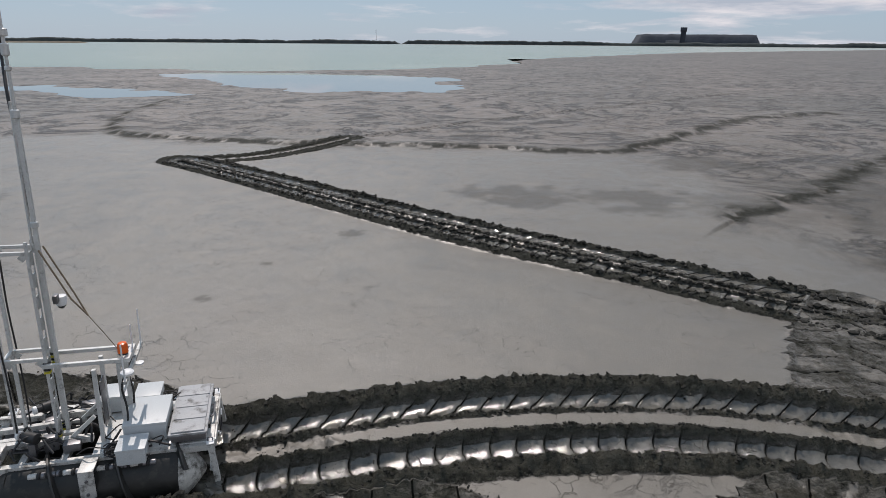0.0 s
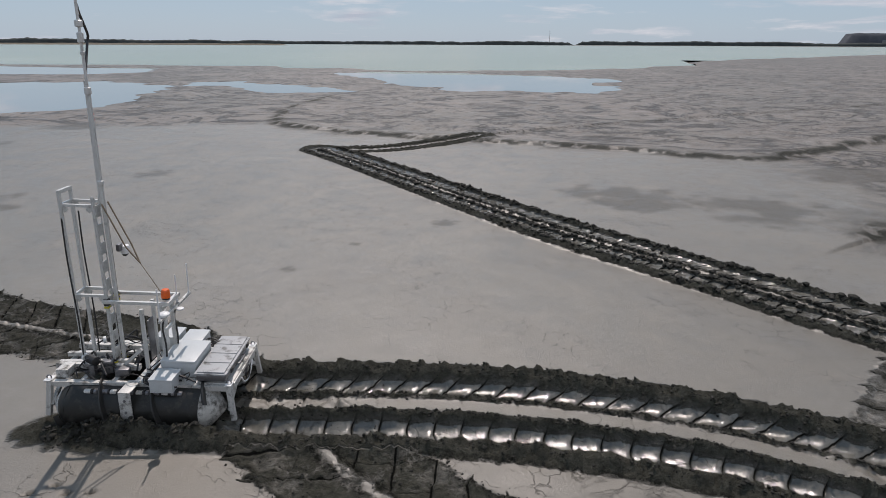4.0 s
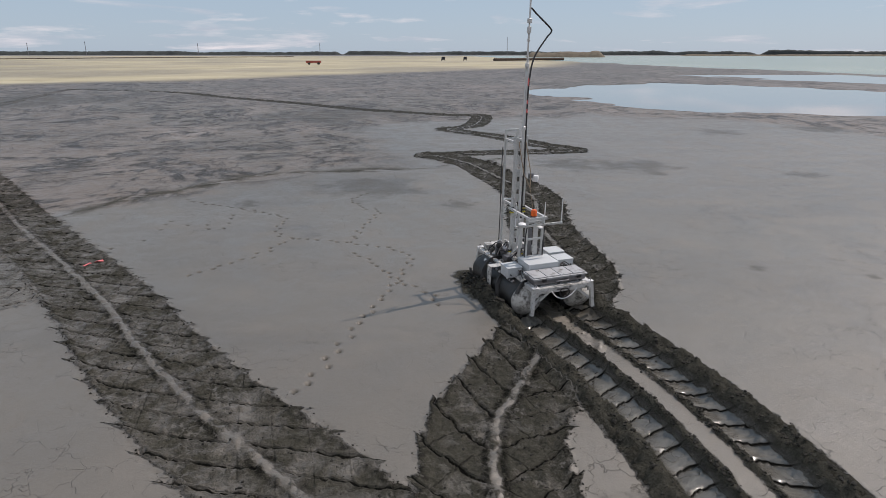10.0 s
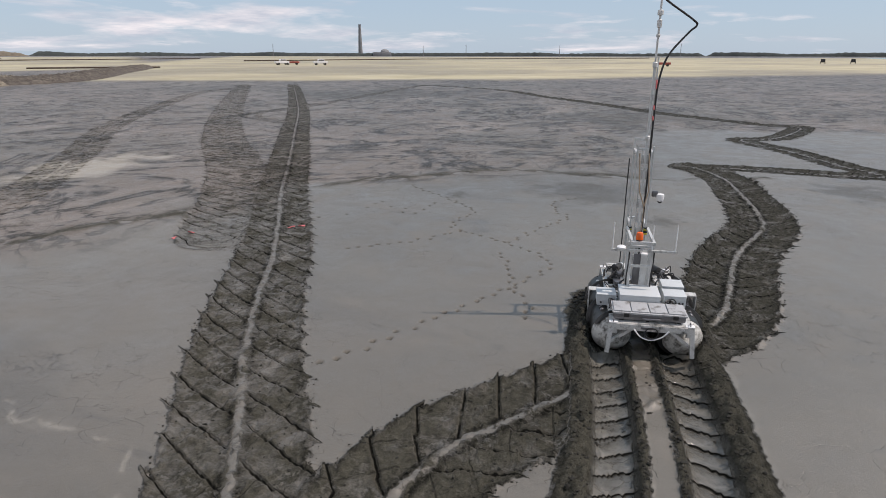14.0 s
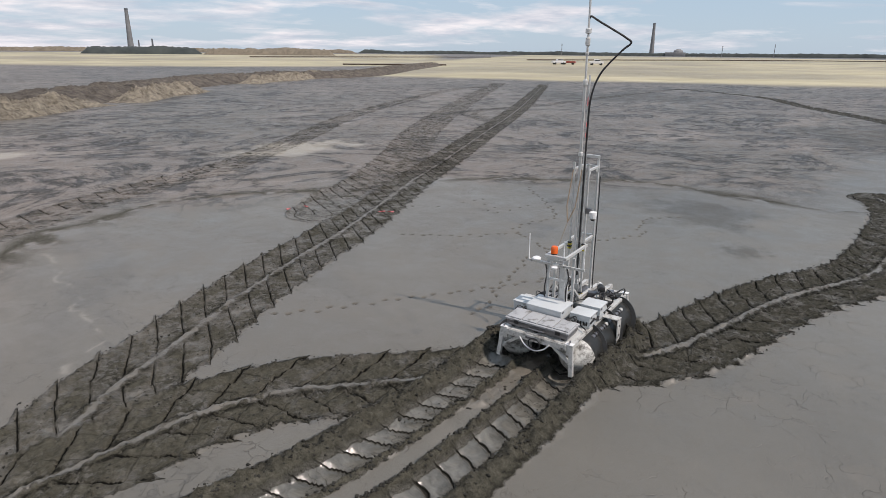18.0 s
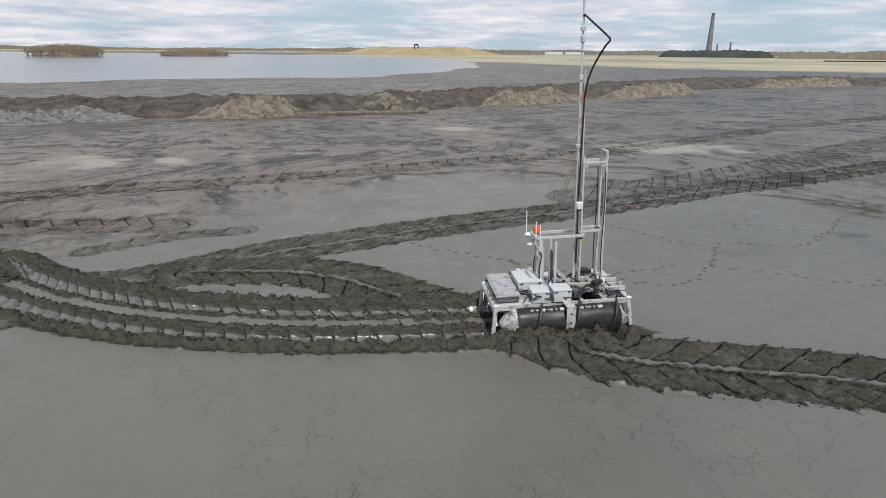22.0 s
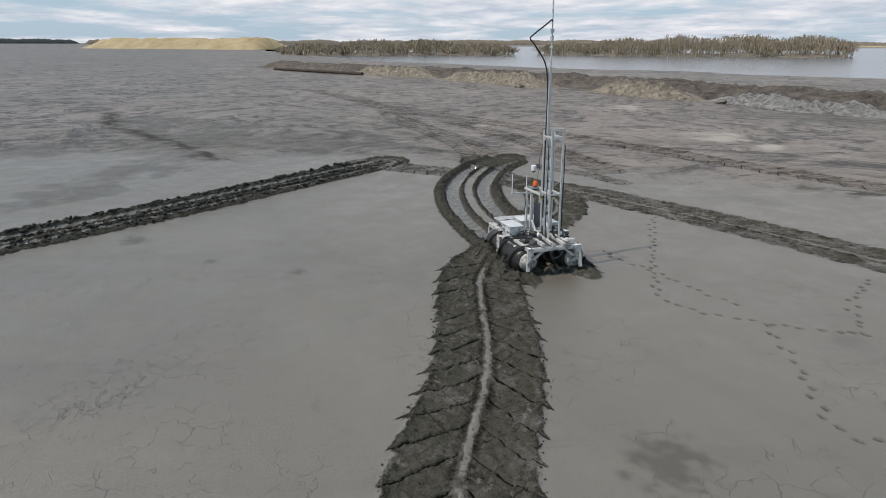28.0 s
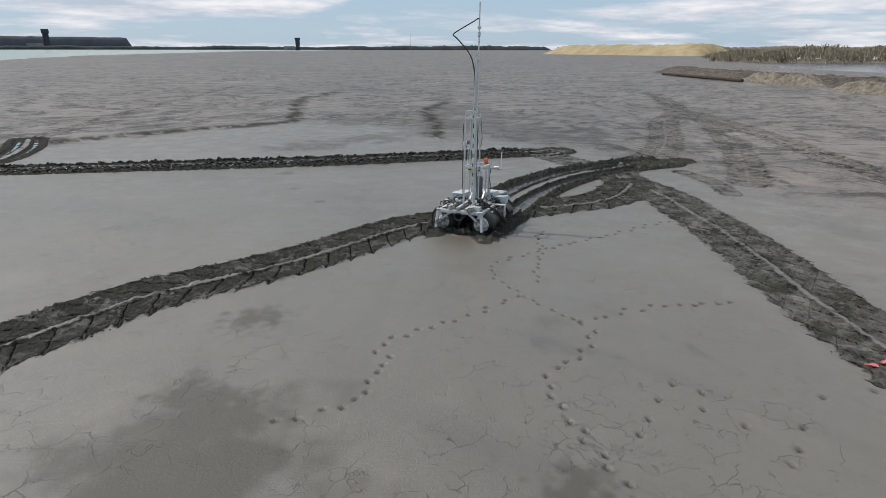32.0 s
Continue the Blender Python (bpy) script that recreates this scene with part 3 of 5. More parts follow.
for poly, soft in [(LAKE_NORTH, 9.0), (LAKE_SOUTH, 6.0)] + [(p, 2.5) for p in PONDS]:
    ragged = (coarse * 26 + lace * 7) if soft < 5 else (coarse * soft * 2.6 + lace * soft * 0.5)
    m = smooth(-soft, soft * 0.6, inside(poly, XX, YY) + ragged)
    HH -= m * (0.30 if soft > 5 else 0.16)
wside = smooth(-10, 10, inside(SAND_WEST, XX, YY) + coarse * 16)
sside = smooth(-12, 12, inside(SAND_SOUTH, XX, YY) + coarse * 30)
SOIL[..., 3] = np.clip(wside + sside, 0, 1) * (0.55 + 0.45 * smooth(0.35, 0.6, fbm(XX * 0.02, YY * 0.02, 4, 3)))
far_out = np.hypot(XX, YY)
HH += smooth(20, 200, far_out) * np.clip(coarse, -0.25, 1) * 0.12
SETTLED = [(-34, 22), (-19, 29), (-15, 27), (-3, 25.5), (11, 24.3), (13.5, 18), (12.6, 12.5), (12, 5), (11, -2), (8, -8), (6, -12.3), (4.2, -14.8), (1.2, -16.3), (-4, -15.4), (-9.5, -14), (-14.5, -10), (-16.2, -4.2), (-20, -4), (-34, -6), (-40, 12)]
RELIEF[..., 0] = smooth(2.0, -2.0, inside(SETTLED, XX, YY) + lace * 5) * (1 - SOIL[..., 3])
HH += RELIEF[..., 0] * (np.abs(fbm(XX * 0.5, YY * 0.5, 4, 3) - 0.5) * -0.07 + 0.015) * smooth(140, 60, far_out)
# old shore lines: low steps where the ponds once stood
for shore, drop in (([(-24.4, 50.5), (-22.7, 39.8), (-20.5, 33.7), (-18, 29.5), (-15, 27.2), (-10.5, 26.4), (-1, 25.6), (3.7, 25.1), (8, 23.9), (11, 24.5), (17.5, 32), (23, 38.6), (32.5, 44.4)], 0.10),
                    ([(-18.5, 0.5), (-16.5, -2.2), (-16.2, -4.2), (-16, -7), (-15, -9.8), (-12.5, -12), (-9.5, -14.1), (-7, -15), (-4, -15.4), (-1.2, -16.3), (1.2, -16.3), (4.2, -14.8), (6, -12.3)], 0.06),
                    ([(11.3, 11.3), (12.8, 12.8), (16.2, 15.6), (22.5, 21.8), (30, 26)], 0.07)):
    ix, s, d, total = near(shore, 3.0, 1.0)
    w = (fbm(XX[ix] * 0.7, YY[ix] * 0.7, 4, 2) - 0.5) * 1.6
    band = np.exp(-((d + w) / 0.5) ** 2)
    HH[ix] += 1.2 * drop * smooth(-0.35, 0.35, d + w) * smooth(3.0, 0.8, d)
    # crumbly dark mud along the step; its colour also paints the shaded edge
    SOIL[(*ix, np.zeros(len(ix[0]), int))] = np.maximum(SOIL[(*ix, np.zeros(len(ix[0]), int))], 0.95 * band * smooth(0.3, 0.5, fbm(XX[ix] * 2.1, YY[ix] * 2.1, 3, 1)))
# pale salt crust
for cx, cy, r in ((19.6, -14.4, 3.0), (15.6, -15.6, 1.3), (10.7, -19, 1.2), (24.3, -0.8, 0.9), (-8, -26, 4), (36, -14, 2.5), (5, -31, 2.2)):
    q = np.hypot((XX - cx) / r, (YY - cy) / r * 1.4) + (fbm(XX * 0.8, YY * 0.8, 4, 4) - 0.5) * 1.6
    SOIL[..., 2] = np.maximum(SOIL[..., 2], 0.7 * smooth(1.0, 0.3, q))
ix, s, d, total = near([(5.0, -12.9), (4.83, -10.9), (4.81, -8.4), (4.87, -6.0), (5.5, -5.2), (5.88, -3.7), (6.42, -2.3), (6.7, -1.8)], 0.6, 0.3)
w = (fbm(XX[ix] * 1.6, YY[ix] * 1.6, 4, 2) - 0.5) * 0.7
SOIL[(*ix, np.full(len(ix[0]), 2))] = np.maximum(SOIL[(*ix, np.full(len(ix[0]), 2))], 0.38 * np.exp(-((d + w) / 0.045) ** 2) * smooth(0.44, 0.60, fbm(XX[ix] * 3.0, YY[ix] * 3.0, 3, 1)))
# damp dark stains, and broad patches to the north-east that are simply darker
for cx, cy, r in ((-12.0, -4.3, 0.9), (-12.0, -3.4, 0.7), (-17.2, 3.6, 1.9), (-16.4, 6.6, 2.2), (-9.8, -1.9, 0.7), (-12.6, -5.2, 2.2), (-10.3, -8.8, 0.6), (-28, 16.5, 2.0), (-29.5, 23.8, 2.4), (-14, 12.8, 0.9), (-3.0, 4.4, 0.25), (-0.6, 9.4, 0.5), (-2.3, 6.7, 0.22), (4.5, 14.5, 2.4), (-42, -8, 9), (-60, -40, 16), (30, -26, 5), (18, 12, 7.5), (9, 14, 2.5), (24, 20, 6), (14, 21, 3)):
    q = np.hypot((XX - cx) / r, (YY - cy) / r) + (fbm(XX * 3.2 / r, YY * 3.2 / r, 4, 5) - 0.5) * 1.5
    RELIEF[..., 1] = np.maximum(RELIEF[..., 1], 0.85 * smooth(1.0, 0.35, q))

# trails of the machine, oldest first
O2 = [(11.6, -0.5), (9.3, -0.6), (7.6, -1.1), (6.7, -2.0), (6.1, -2.8), (5.5, -3.6), (4.8, -4.4), (3.7, -5.3), (2.4, -6.5), (0.4, -8.1), (-1.7, -9.6), (-4.2, -11.6), (-8.0, -14.8), (-13.1, -18.8), (-21.4, -25.5), (-38, -39), (-74, -70)]
WEST = [(6.4, -2.3), (5.1, -2.6), (4.2, -2.75), (3.3, -2.68), (2.6, -2.48), (1.95, -2.13), (1.3, -1.8), (0.6, -1.4), (-0.4, -0.95), (-1.6, -0.45), (-2.5, -0.02), (-3.4, 0.18), (-4.7, 0.2), (-6.2, 0.18), (-7.5, 0.25), (-8.6, 0.42), (-9.6, 0.65), (-10.7, 0.76), (-11.8, 0.65), (-13.3, 0.4), (-14.5, 0.1), (-16.7, -0.4), (-18.6, -1.1), (-20.2, -2.2)]
herringbone([(-2.7, -12.2), (-4.3, -13.6), (-6.6, -15.6), (-11, -20), (-19, -29), (-34, -43.7), (-69, -76)], 1.25, 0.80, 1.3, 0.68, False, True)
herringbone([(36, 5.5), (28, -0.4), (21.6, -4.6), (17, -7.4), (14.2, -9.6), (10, -12.4), (5.8, -15.5), (2.9, -18.2), (-0.5, -20.6), (-2.3, -21.6), (-9.9, -29.3), (-19.5, -40), (-33, -51.6), (-50, -65), (-62, -70)], 0.9, 0.8, 0.6, 0.66)
herringbone([(-26, -30.5), (-30, -37), (-40.5, -39), (-60, -44), (-82, -49.7)], 0.7, 0.8, 0.6, 0.6, False)
herringbone([(-19.9, -2.3), (-20.6, 0.0), (-21.1, 4.9), (-23.6, 3.6), (-27.2, 1.8), (-31, -0.7), (-33.0, 1.2), (-40.0, 2.6), (-40.9, 0.1), (-41.7, -1.0), (-47, -7.6), (-54, -14), (-63, -23), (-74, -33), (-82, -49)], 0.85, 0.8, 0.6, 0.95, True)
herringbone([(11.4, -0.7), (14.8, -0.2), (20, 1.5), (28, 4.6), (37.8, 7.3), (55, 16)], 0.95, 0.7, 0.6, 0.62)
herringbone([(9.8, -3.0), (8.6, -4.6), (6.9, -5.7)], 0.4, 0.6, 0.9, 0.68, False)
herringbone([(9.3, -5.7), (12, -4.9), (15, -3.9), (18.6, -2.6), (24, -0.3), (30, 2.4), (36.8, 7.3)], 0.8, 0.7, 0.6, 0.58)
herringbone(O2, 0.95, 0.80, 1.5, 0.82, True, True)
herringbone(WEST, 0.95, 0.68, 0.85, 0.94)
V2 = [(-9.3, 20.6), (-7.3, 21.6), (-5.3, 24.6), (-3.9, 28.0), (-1.4, 30.5), (4, 36.8), (10.2, 43), (17.3, 50), (34.7, 67)]
herringbone(V2[2:], 0.6, 0.6, 0.6, 0.6, False)
twin_grooves(V2[:4], 0.42, 0.2, 0.45, 0.08, 0.15, 0.10)
STRAIGHT = [(-10.3, 20.4), (-6.9, 17.7), (-2.6, 14.1), (0.5, 11.5), (3.1, 9.4), (5.3, 7.85), (7.2, 6.5), (8.8, 5.3), (10.3, 4.3), (11.2, 3.8)]
twin_grooves(STRAIGHT, 0.47, 0.27, 0.40, 0.05, 0.85, 0.10)
herringbone([(10.9, 4.6), (10.2, 3.7), (9.4, 2.3), (8.8, 1.0), (8.5, 0.2)], 0.9, 0.6, 0.5, 0.75, False)
FRESH = [(-1.95, -1.16), (-1.1, -1.0), (-0.2, -0.75), (0.55, -0.53), (1.9, -0.18), (3.1, 0.05), (4.5, 0.18), (6.1, 0.18), (8.1, -0.15), (9.4, -0.55), (10.4, -0.95), (11.2, -1.4)]
twin_grooves(FRESH, 0.56, 0.29, 0.40, 0.17, 1.0, 0.14)
herringbone([(10.6, -0.8), (11.6, -1.5), (12.4, -1.9)], 0.8, 0.5, 0.4, 1.1, False)
for trail in ([(2.0, -5.45), (1.5, -5.2), (0.45, -4.9), (-0.95, -4.45), (-1.8, -4.2), (-2.4, -4.0), (-3.45, -3.77), (-3.9, -3.6), (-4.6, -3.7), (-5.15, -4.2), (-5.6, -5.1), (-5.95, -6.1), (-6.15, -6.8), (-6.5, -7.2), (-7.4, -7.3), (-8.0, -7.25), (-8.5, -7.5), (-9.0, -8.1), (-9.45, -8.75), (-9.85, -9.3), (-10.9, -11.1)],
              [(-4.75, -5.1), (-4.0, -4.55), (-3.0, -4.0), (-2.5, -3.7), (-1.9, -3.2), (-1.1, -3.15)],
              [(-5.6, -5.1), (-7.3, -4.9), (-8.7, -4.5), (-9.25, -4.65), (-9.4, -5.05), (-9.9, -5.15), (-10.2, -5.4), (-10.65, -5.5), (-11.1, -5.35), (-11.7, -5.0)],
              [(-6.2, -6.75), (-5.45, -7.0), (-4.6, -7.4), (-3.3, -8.6)]):
    prints(trail)
for cx, cy in ((-7.3, -8.9), (-7.9, -8.9), (-7.3, -9.35), (-7.8, -9.45), (-8.45, -9.0), (-8.85, -9.0), (-7.85, -10.75), (-8.25, -10.7), (-7.3, -10.7), (-5.6, -11.2), (-6.25, -10.65), (-7.65, -10.05)):
    prints([(cx, cy), (cx + 0.16, cy + 0.08), (cx + 0.2, cy + 0.1)])
# mud pushed up round the drums where the machine has sunk in
MX, MY, HEAD = -1.92, -1.16, radians(197)
fx, fy = math.cos(HEAD), math.sin(HEAD)
lx, ly = (XX - MX) * fx + (YY - MY) * fy, -(XX - MX) * fy + (YY - MY) * fx
for sy in (-0.56, 0.56):
    q = np.hypot(np.maximum(np.abs(lx - 0.08) - 1.0, 0) * 0.8, ly - sy - 0.22 * np.sign(sy))
    blob = np.exp(-((q - 0.20) / 0.17) ** 2) * (np.abs(lx) < 1.6)
    HH += 0.17 * blob * (0.3 + 1.6 * (fbm(XX * 6, YY * 6, 4, 4) - 0.25))
    SOIL[..., 0] = np.maximum(SOIL[..., 0], smooth(0.50, 0.40, q + (fbm(XX * 4, YY * 4, 4, 2) - 0.5) * 0.55))


def sheet(name, xs, ys, zs, colours=None):
    """A grid mesh from coordinates along x and y and heights."""
    nx, ny = len(xs), len(ys)
    me = bpy.data.meshes.new(name)
    co = np.empty((nx, ny, 3), np.float32)
    co[..., 0], co[..., 1], co[..., 2] = xs[:, None], ys[None, :], zs
    i = np.arange(nx * ny).reshape(nx, ny)
    quads = np.stack([i[:-1, :-1], i[1:, :-1], i[1:, 1:], i[:-1, 1:]], -1).reshape(-1, 4)
    me.vertices.add(nx * ny)
    me.vertices.foreach_set("co", co.ravel())
    me.loops.add(quads.size)
    me.loops.foreach_set("vertex_index", quads.ravel().astype(np.int32))
    me.polygons.add(len(quads))
    me.polygons.foreach_set("loop_start", (np.arange(len(quads)) * 4).astype(np.int32))
    me.polygons.foreach_set("use_smooth", np.ones(len(quads), bool))
    for key, values in (colours or {}).items():
        layer = me.color_attributes.new(key, "FLOAT_COLOR", "POINT")
        layer.data.foreach_set("color", np.ascontiguousarray(values, np.float32).ravel())
    me.update(calc_edges=True)
    return new(name, me)


ground = tagged(sheet("ground", GX, GY, HH, {"soil": np.clip(SOIL, 0, 1), "relief": np.clip(RELIEF, 0, 1), "track": TRACK, "make": MAKE}), "grey drying tailings mud flat with dark churned machine trails", "ground", kind="structure")
ground.data.materials.append(MUD)


def height(x, y):
    return float(HH[min(np.searchsorted(GX, x), NX - 1), min(np.searchsorted(GY, y), NY - 1)])


def pool(name, x0, x1, y0, y1, z, mat, label):
    ob = tagged(sheet(name, np.linspace(x0, x1, 12), np.linspace(y0, y1, 12), z), label, "water", kind="structure")
    ob.data.materials.append(mat)
    return ob


pool("water_north", -1500, 2000, 100, 2500, WATER_Z - 0.02, LAKE, "pale green turbid tailings lake with a calm surface")
pool("water_ponds", -135, 20, 8, 99.9, WATER_Z, POND, "shallow still pond water mirroring clouds on the mud")
pool("water_south", 20, 1100, -720, 230, WATER_Z - 0.02, LAKE_GREY, "calm grey lake behind the earth berm")


# ---- parts helper ----
def part(name, bm, material, parent, label=""):
    me = bpy.data.meshes.new(name)
    bm.normal_update()
    bm.to_mesh(me)
    bm.free()
    me.materials.append(material)
    ob = new(name, me)
    ob.parent = parent
    return tagged(ob, label) if label else ob


def flat_shade(bm, angle=radians(35)):
    for f in bm.faces:
        f.smooth = True
    for e in bm.edges:
        if len(e.link_faces) == 2 and e.calc_face_angle(0) > angle:
            e.smooth = False
    return bm


def brick(size, at, bevel=0.006, turn=None, into=None):
    """A bevelled box by size and centre."""
    bm = into or bmesh.new()
    one = bmesh.ops.create_cube(bm, size=1.0)
    vs = one["verts"]
    bmesh.ops.scale(bm, vec=size, verts=vs)
    if bevel:
        es = {e for v in vs for e in v.link_edges}
        r = bmesh.ops.bevel(bm, geom=list(es), offset=min(bevel, min(size) * 0.3), segments=2, affect="EDGES", profile=0.6)
        vs = list({v for f in r["faces"] for v in f.verts} | {v for v in vs if v.is_valid})
    m = Matrix.Translation(at) @ (turn or Matrix())
    bmesh.ops.transform(bm, matrix=m, verts=vs)
    return flat_shade(bm)


def pipe(points, radius, sides=12, caps=True, into=None, square=False):
    """A round (or square) bar swept along points."""
    bm = into or bmesh.new()
    pts = [Vector(p) for p in points]
    rings, n = [], 4 if square else sides
    side = None
    for i, p in enumerate(pts):
        a = (pts[min(i + 1, len(pts) - 1)] - pts[max(i - 1, 0)]).normalized()
        if side is None:
            ref = Vector((0, 0, 1)) if abs(a.z) < 0.9 else Vector((1, 0, 0))
            side = a.cross(ref).normalized()
        side = (side - a * side.dot(a)).normalized()
        other = a.cross(side)
        off = math.pi / 4 if square else 0
        r = radius[i] if isinstance(radius, (list, tuple)) else radius
        k = 1.414 if square else 1
        rings.append([bm.verts.new(p + (side * math.cos(2 * math.pi * j / n + off) + other * math.sin(2 * math.pi * j / n + off)) * r * k) for j in range(n)])
    for a, b in zip(rings, rings[1:]):
        for j in range(n):
            bm.faces.new((a[j], a[(j + 1) % n], b[(j + 1) % n], b[j]))
    if caps:
        bm.faces.new(rings[0][::-1])
        bm.faces.new(rings[-1])
    bmesh.ops.recalc_face_normals(bm, faces=bm.faces[:])
    return flat_shade(bm)


def bow(points, n=8):
    """A smooth run of places through the given ones."""
    p = [Vector(q) for q in points]
    p = [2 * p[0] - p[1], *p, 2 * p[-1] - p[-2]]
    out = []
    for i in range(1, len(p) - 2):
        for k in range(n):
            t = k / n
            a, b, c, d = p[i - 1], p[i], p[i + 1], p[i + 2]
            out.append(0.5 * (2 * b + (c - a) * t + (2 * a - 5 * b + 4 * c - d) * t * t + (3 * b - a - 3 * c + d) * t**3))
    return out + [p[-2]]


def lathe(profile, axis_turn=None, at=(0, 0, 0), sides=32, rough=0.0):
    """A turned body: profile of (along x, radius)."""
    bm = bmesh.new()
    rings = []
    for i, (x, r) in enumerate(profile):
        ring = []
        for j in range(sides):
            a = 2 * math.pi * j / sides
            q = r + (rough * (noise.noise(Vector((x * 4, math.cos(a) * 2.2, math.sin(a) * 2.2)))) if r > 0.01 else 0)
            ring.append(bm.verts.new((x, q * math.cos(a), q * math.sin(a))))
        rings.append(ring)
    for a, b in zip(rings, rings[1:]):
        for j in range(sides):
            bm.faces.new((a[j], b[j], b[(j + 1) % sides], a[(j + 1) % sides]))
    bm.faces.new(rings[0])
    bm.faces.new(rings[-1][::-1])
    bmesh.ops.recalc_face_normals(bm, faces=bm.faces[:])
    bmesh.ops.transform(bm, matrix=Matrix.Translation(at) @ (axis_turn or Matrix()), verts=bm.verts[:])
    return flat_shade(bm)


# ---- the amphibious screw-drive rover ----
rover = tagged(new("amphibious_screw_rover"), "aluminium screw-drive rover with tall probe mast standing in churned mud", "rover")
UP = pose(0, 0, 0, 0, -90, 0)
DRUM_Z, DRUM_Y, DRUM_R = 0.165, 0.55, 0.318
for sgn in (1, -1):
    body = [(-0.88, DRUM_R * 0.97)] + [(-0.86 + 1.72 * i / 28, DRUM_R) for i in range(29)] + [(0.88, DRUM_R * 0.97)]
    drum = part("screw_drum", lathe(body, None, (0.02, sgn * DRUM_Y, DRUM_Z), 40, 0.012), DRUM, rover, "black screw drum caked with wet mud")
    part("cone", lathe([(0.0, DRUM_R * 0.99), (0.04, DRUM_R * 0.95), (0.14, DRUM_R * 0.66), (0.22, DRUM_R * 0.36), (0.26, DRUM_R * 0.20), (0.28, 0.02)], pose(0, 0, 0, 0, 0, 180), (-0.855, sgn * DRUM_Y, DRUM_Z), 32), CONE, drum, "scuffed white drum end cone")
    part("shoulder", lathe([(0.0, DRUM_R * 0.99), (0.05, DRUM_R * 0.95), (0.10, DRUM_R * 0.82), (0.14, DRUM_R * 0.66)], None, (0.895, sgn * DRUM_Y, DRUM_Z), 32, 0.01), DRUM, drum)
    part("cone", lathe([(0.0, DRUM_R * 0.66), (0.02, DRUM_R * 0.64), (0.09, DRUM_R * 0.36), (0.13, DRUM_R * 0.20), (0.15, 0.02)], None, (1.03, sgn * DRUM_Y, DRUM_Z), 28), CONE, drum, "scuffed white drum nose cone")
    # the helical flight
    bm = bmesh.new()
    rows = []
    turns, pitch = 2.9, 0.68
    for i in range(190):
        u = i / 189
        a = sgn * 2 * math.pi * turns * u + 0.6
        x = -0.96 + 1.96 * u
        taper = min(1.0, (1.0 - abs(2 * u - 1)) * 9 + 0.35)
        row = []
        for w, r in ((-0.034, DRUM_R * 0.97), (-0.010, DRUM_R + 0.065 * taper), (0.010, DRUM_R + 0.065 * taper), (0.034, DRUM_R * 0.97)):
            row.append(bm.verts.new((0.02 + x + w, sgn * DRUM_Y + r * math.cos(a), DRUM_Z + r * math.sin(a))))
        rows.append(row)
    for a, b in zip(rows, rows[1:]):
        for j in range(3):
            bm.faces.new((a[j], a[j + 1], b[j + 1], b[j]))
    bmesh.ops.recalc_face_normals(bm, faces=bm.faces[:])
    part("flight", flat_shade(bm), FLIGHT, drum, "helical drive flight smeared with mud")

DECK = 0.52
for sgn in (1, -1):
    part("side_rail", pipe([(-1.24, sgn * 0.58, DECK - 0.045), (1.2, sgn * 0.58, DECK - 0.045)], 0.038, square=True), ALU_PALE, rover, "pale aluminium box rail")
    for x in (-1.2, 1.18):
        leg = part("leg", pipe([(x, sgn * 0.6, DECK - 0.01), (x + 0.06 * (1 if x > 0 else -1), sgn * 0.64, 0.02)], 0.032, square=True), ALU_PALE, rover)
        part("gusset", brick((0.012, 0.10, 0.14), (x + 0.036 * (1 if x > 0 else -1), sgn * 0.56, DECK - 0.10), 0.003), ALU_PALE, leg)
        part("brace", pipe([(x, sgn * 0.63, 0.16), (x, sgn * 0.24, DECK - 0.06)], 0.024, square=True), ALU_PALE, rover)
    bracket = part("drum_bracket", brick((0.16, 0.016, 0.56), (0.06, sgn * 0.885, 0.26), 0.006), ALU_PALE, rover, "pale flat bracket plate over the drum")
    part("bracket_arm", brick((0.16, 0.32, 0.016), (0.06, sgn * 0.735, DECK + 0.015), 0.004), ALU_PALE, rover)
    for z in (0.06, 0.25, 0.42):
        part("bolt", lathe([(0, 0.018), (0.012, 0.018), (0.014, 0.012)], pose(0, 0, 0, 0, 0, 90 * sgn), (0.06, sgn * 0.894, z), 8), STEEL, bracket)
    # hydraulic line of fittings under the rail
    x = -0.62
    k = 0
    while x < 0.62:
        ln = (0.07, 0.03, 0.05, 0.035, 0.09, 0.025, 0.04)[k % 7]
        r = (0.036, 0.046, 0.040, 0.046, 0.036, 0.048, 0.042)[k % 7]
        part("hydraulic_fitting", lathe([(0, r * 0.8), (0.01, r), (ln - 0.01, r), (ln, r * 0.8)], None, (x, sgn * 0.70, DECK - 0.09), 14), (STEEL, BLACK, STEEL, BLACK, ALU_PALE, BLACK, STEEL)[k % 7], rover)
        x += ln
        k += 1
for x in (-1.2, -0.72, -0.02, 0.36, 0.78, 1.18):
    part("cross_beam", pipe([(x, -0.6, DECK - 0.05 + (0.02 if abs(x) > 1 else 0)), (x, 0.6, DECK - 0.05 + (0.02 if abs(x) > 1 else 0))], 0.036, square=True), ALU_PALE, rover)
part("rear_plate", brick((0.02, 1.06, 0.10), (-1.25, 0, DECK - 0.05), 0.004), ALU_PALE, rover)
part("rear_lettering_bar", brick((0.004, 0.22, 0.035), (-1.263, 0.05, DECK - 0.05), 0.001), STEEL, rover, "dark unreadable marking strip")
part("front_plate", brick((0.02, 1.06, 0.08), (1.23, 0, DECK - 0.04), 0.004), ALU_PALE, rover)
part("deck_plate", brick((1.30, 1.10, 0.012), (-0.58, 0, DECK - 0.004), 0.003), ALU, rover, "thin deck plate smeared with mud")
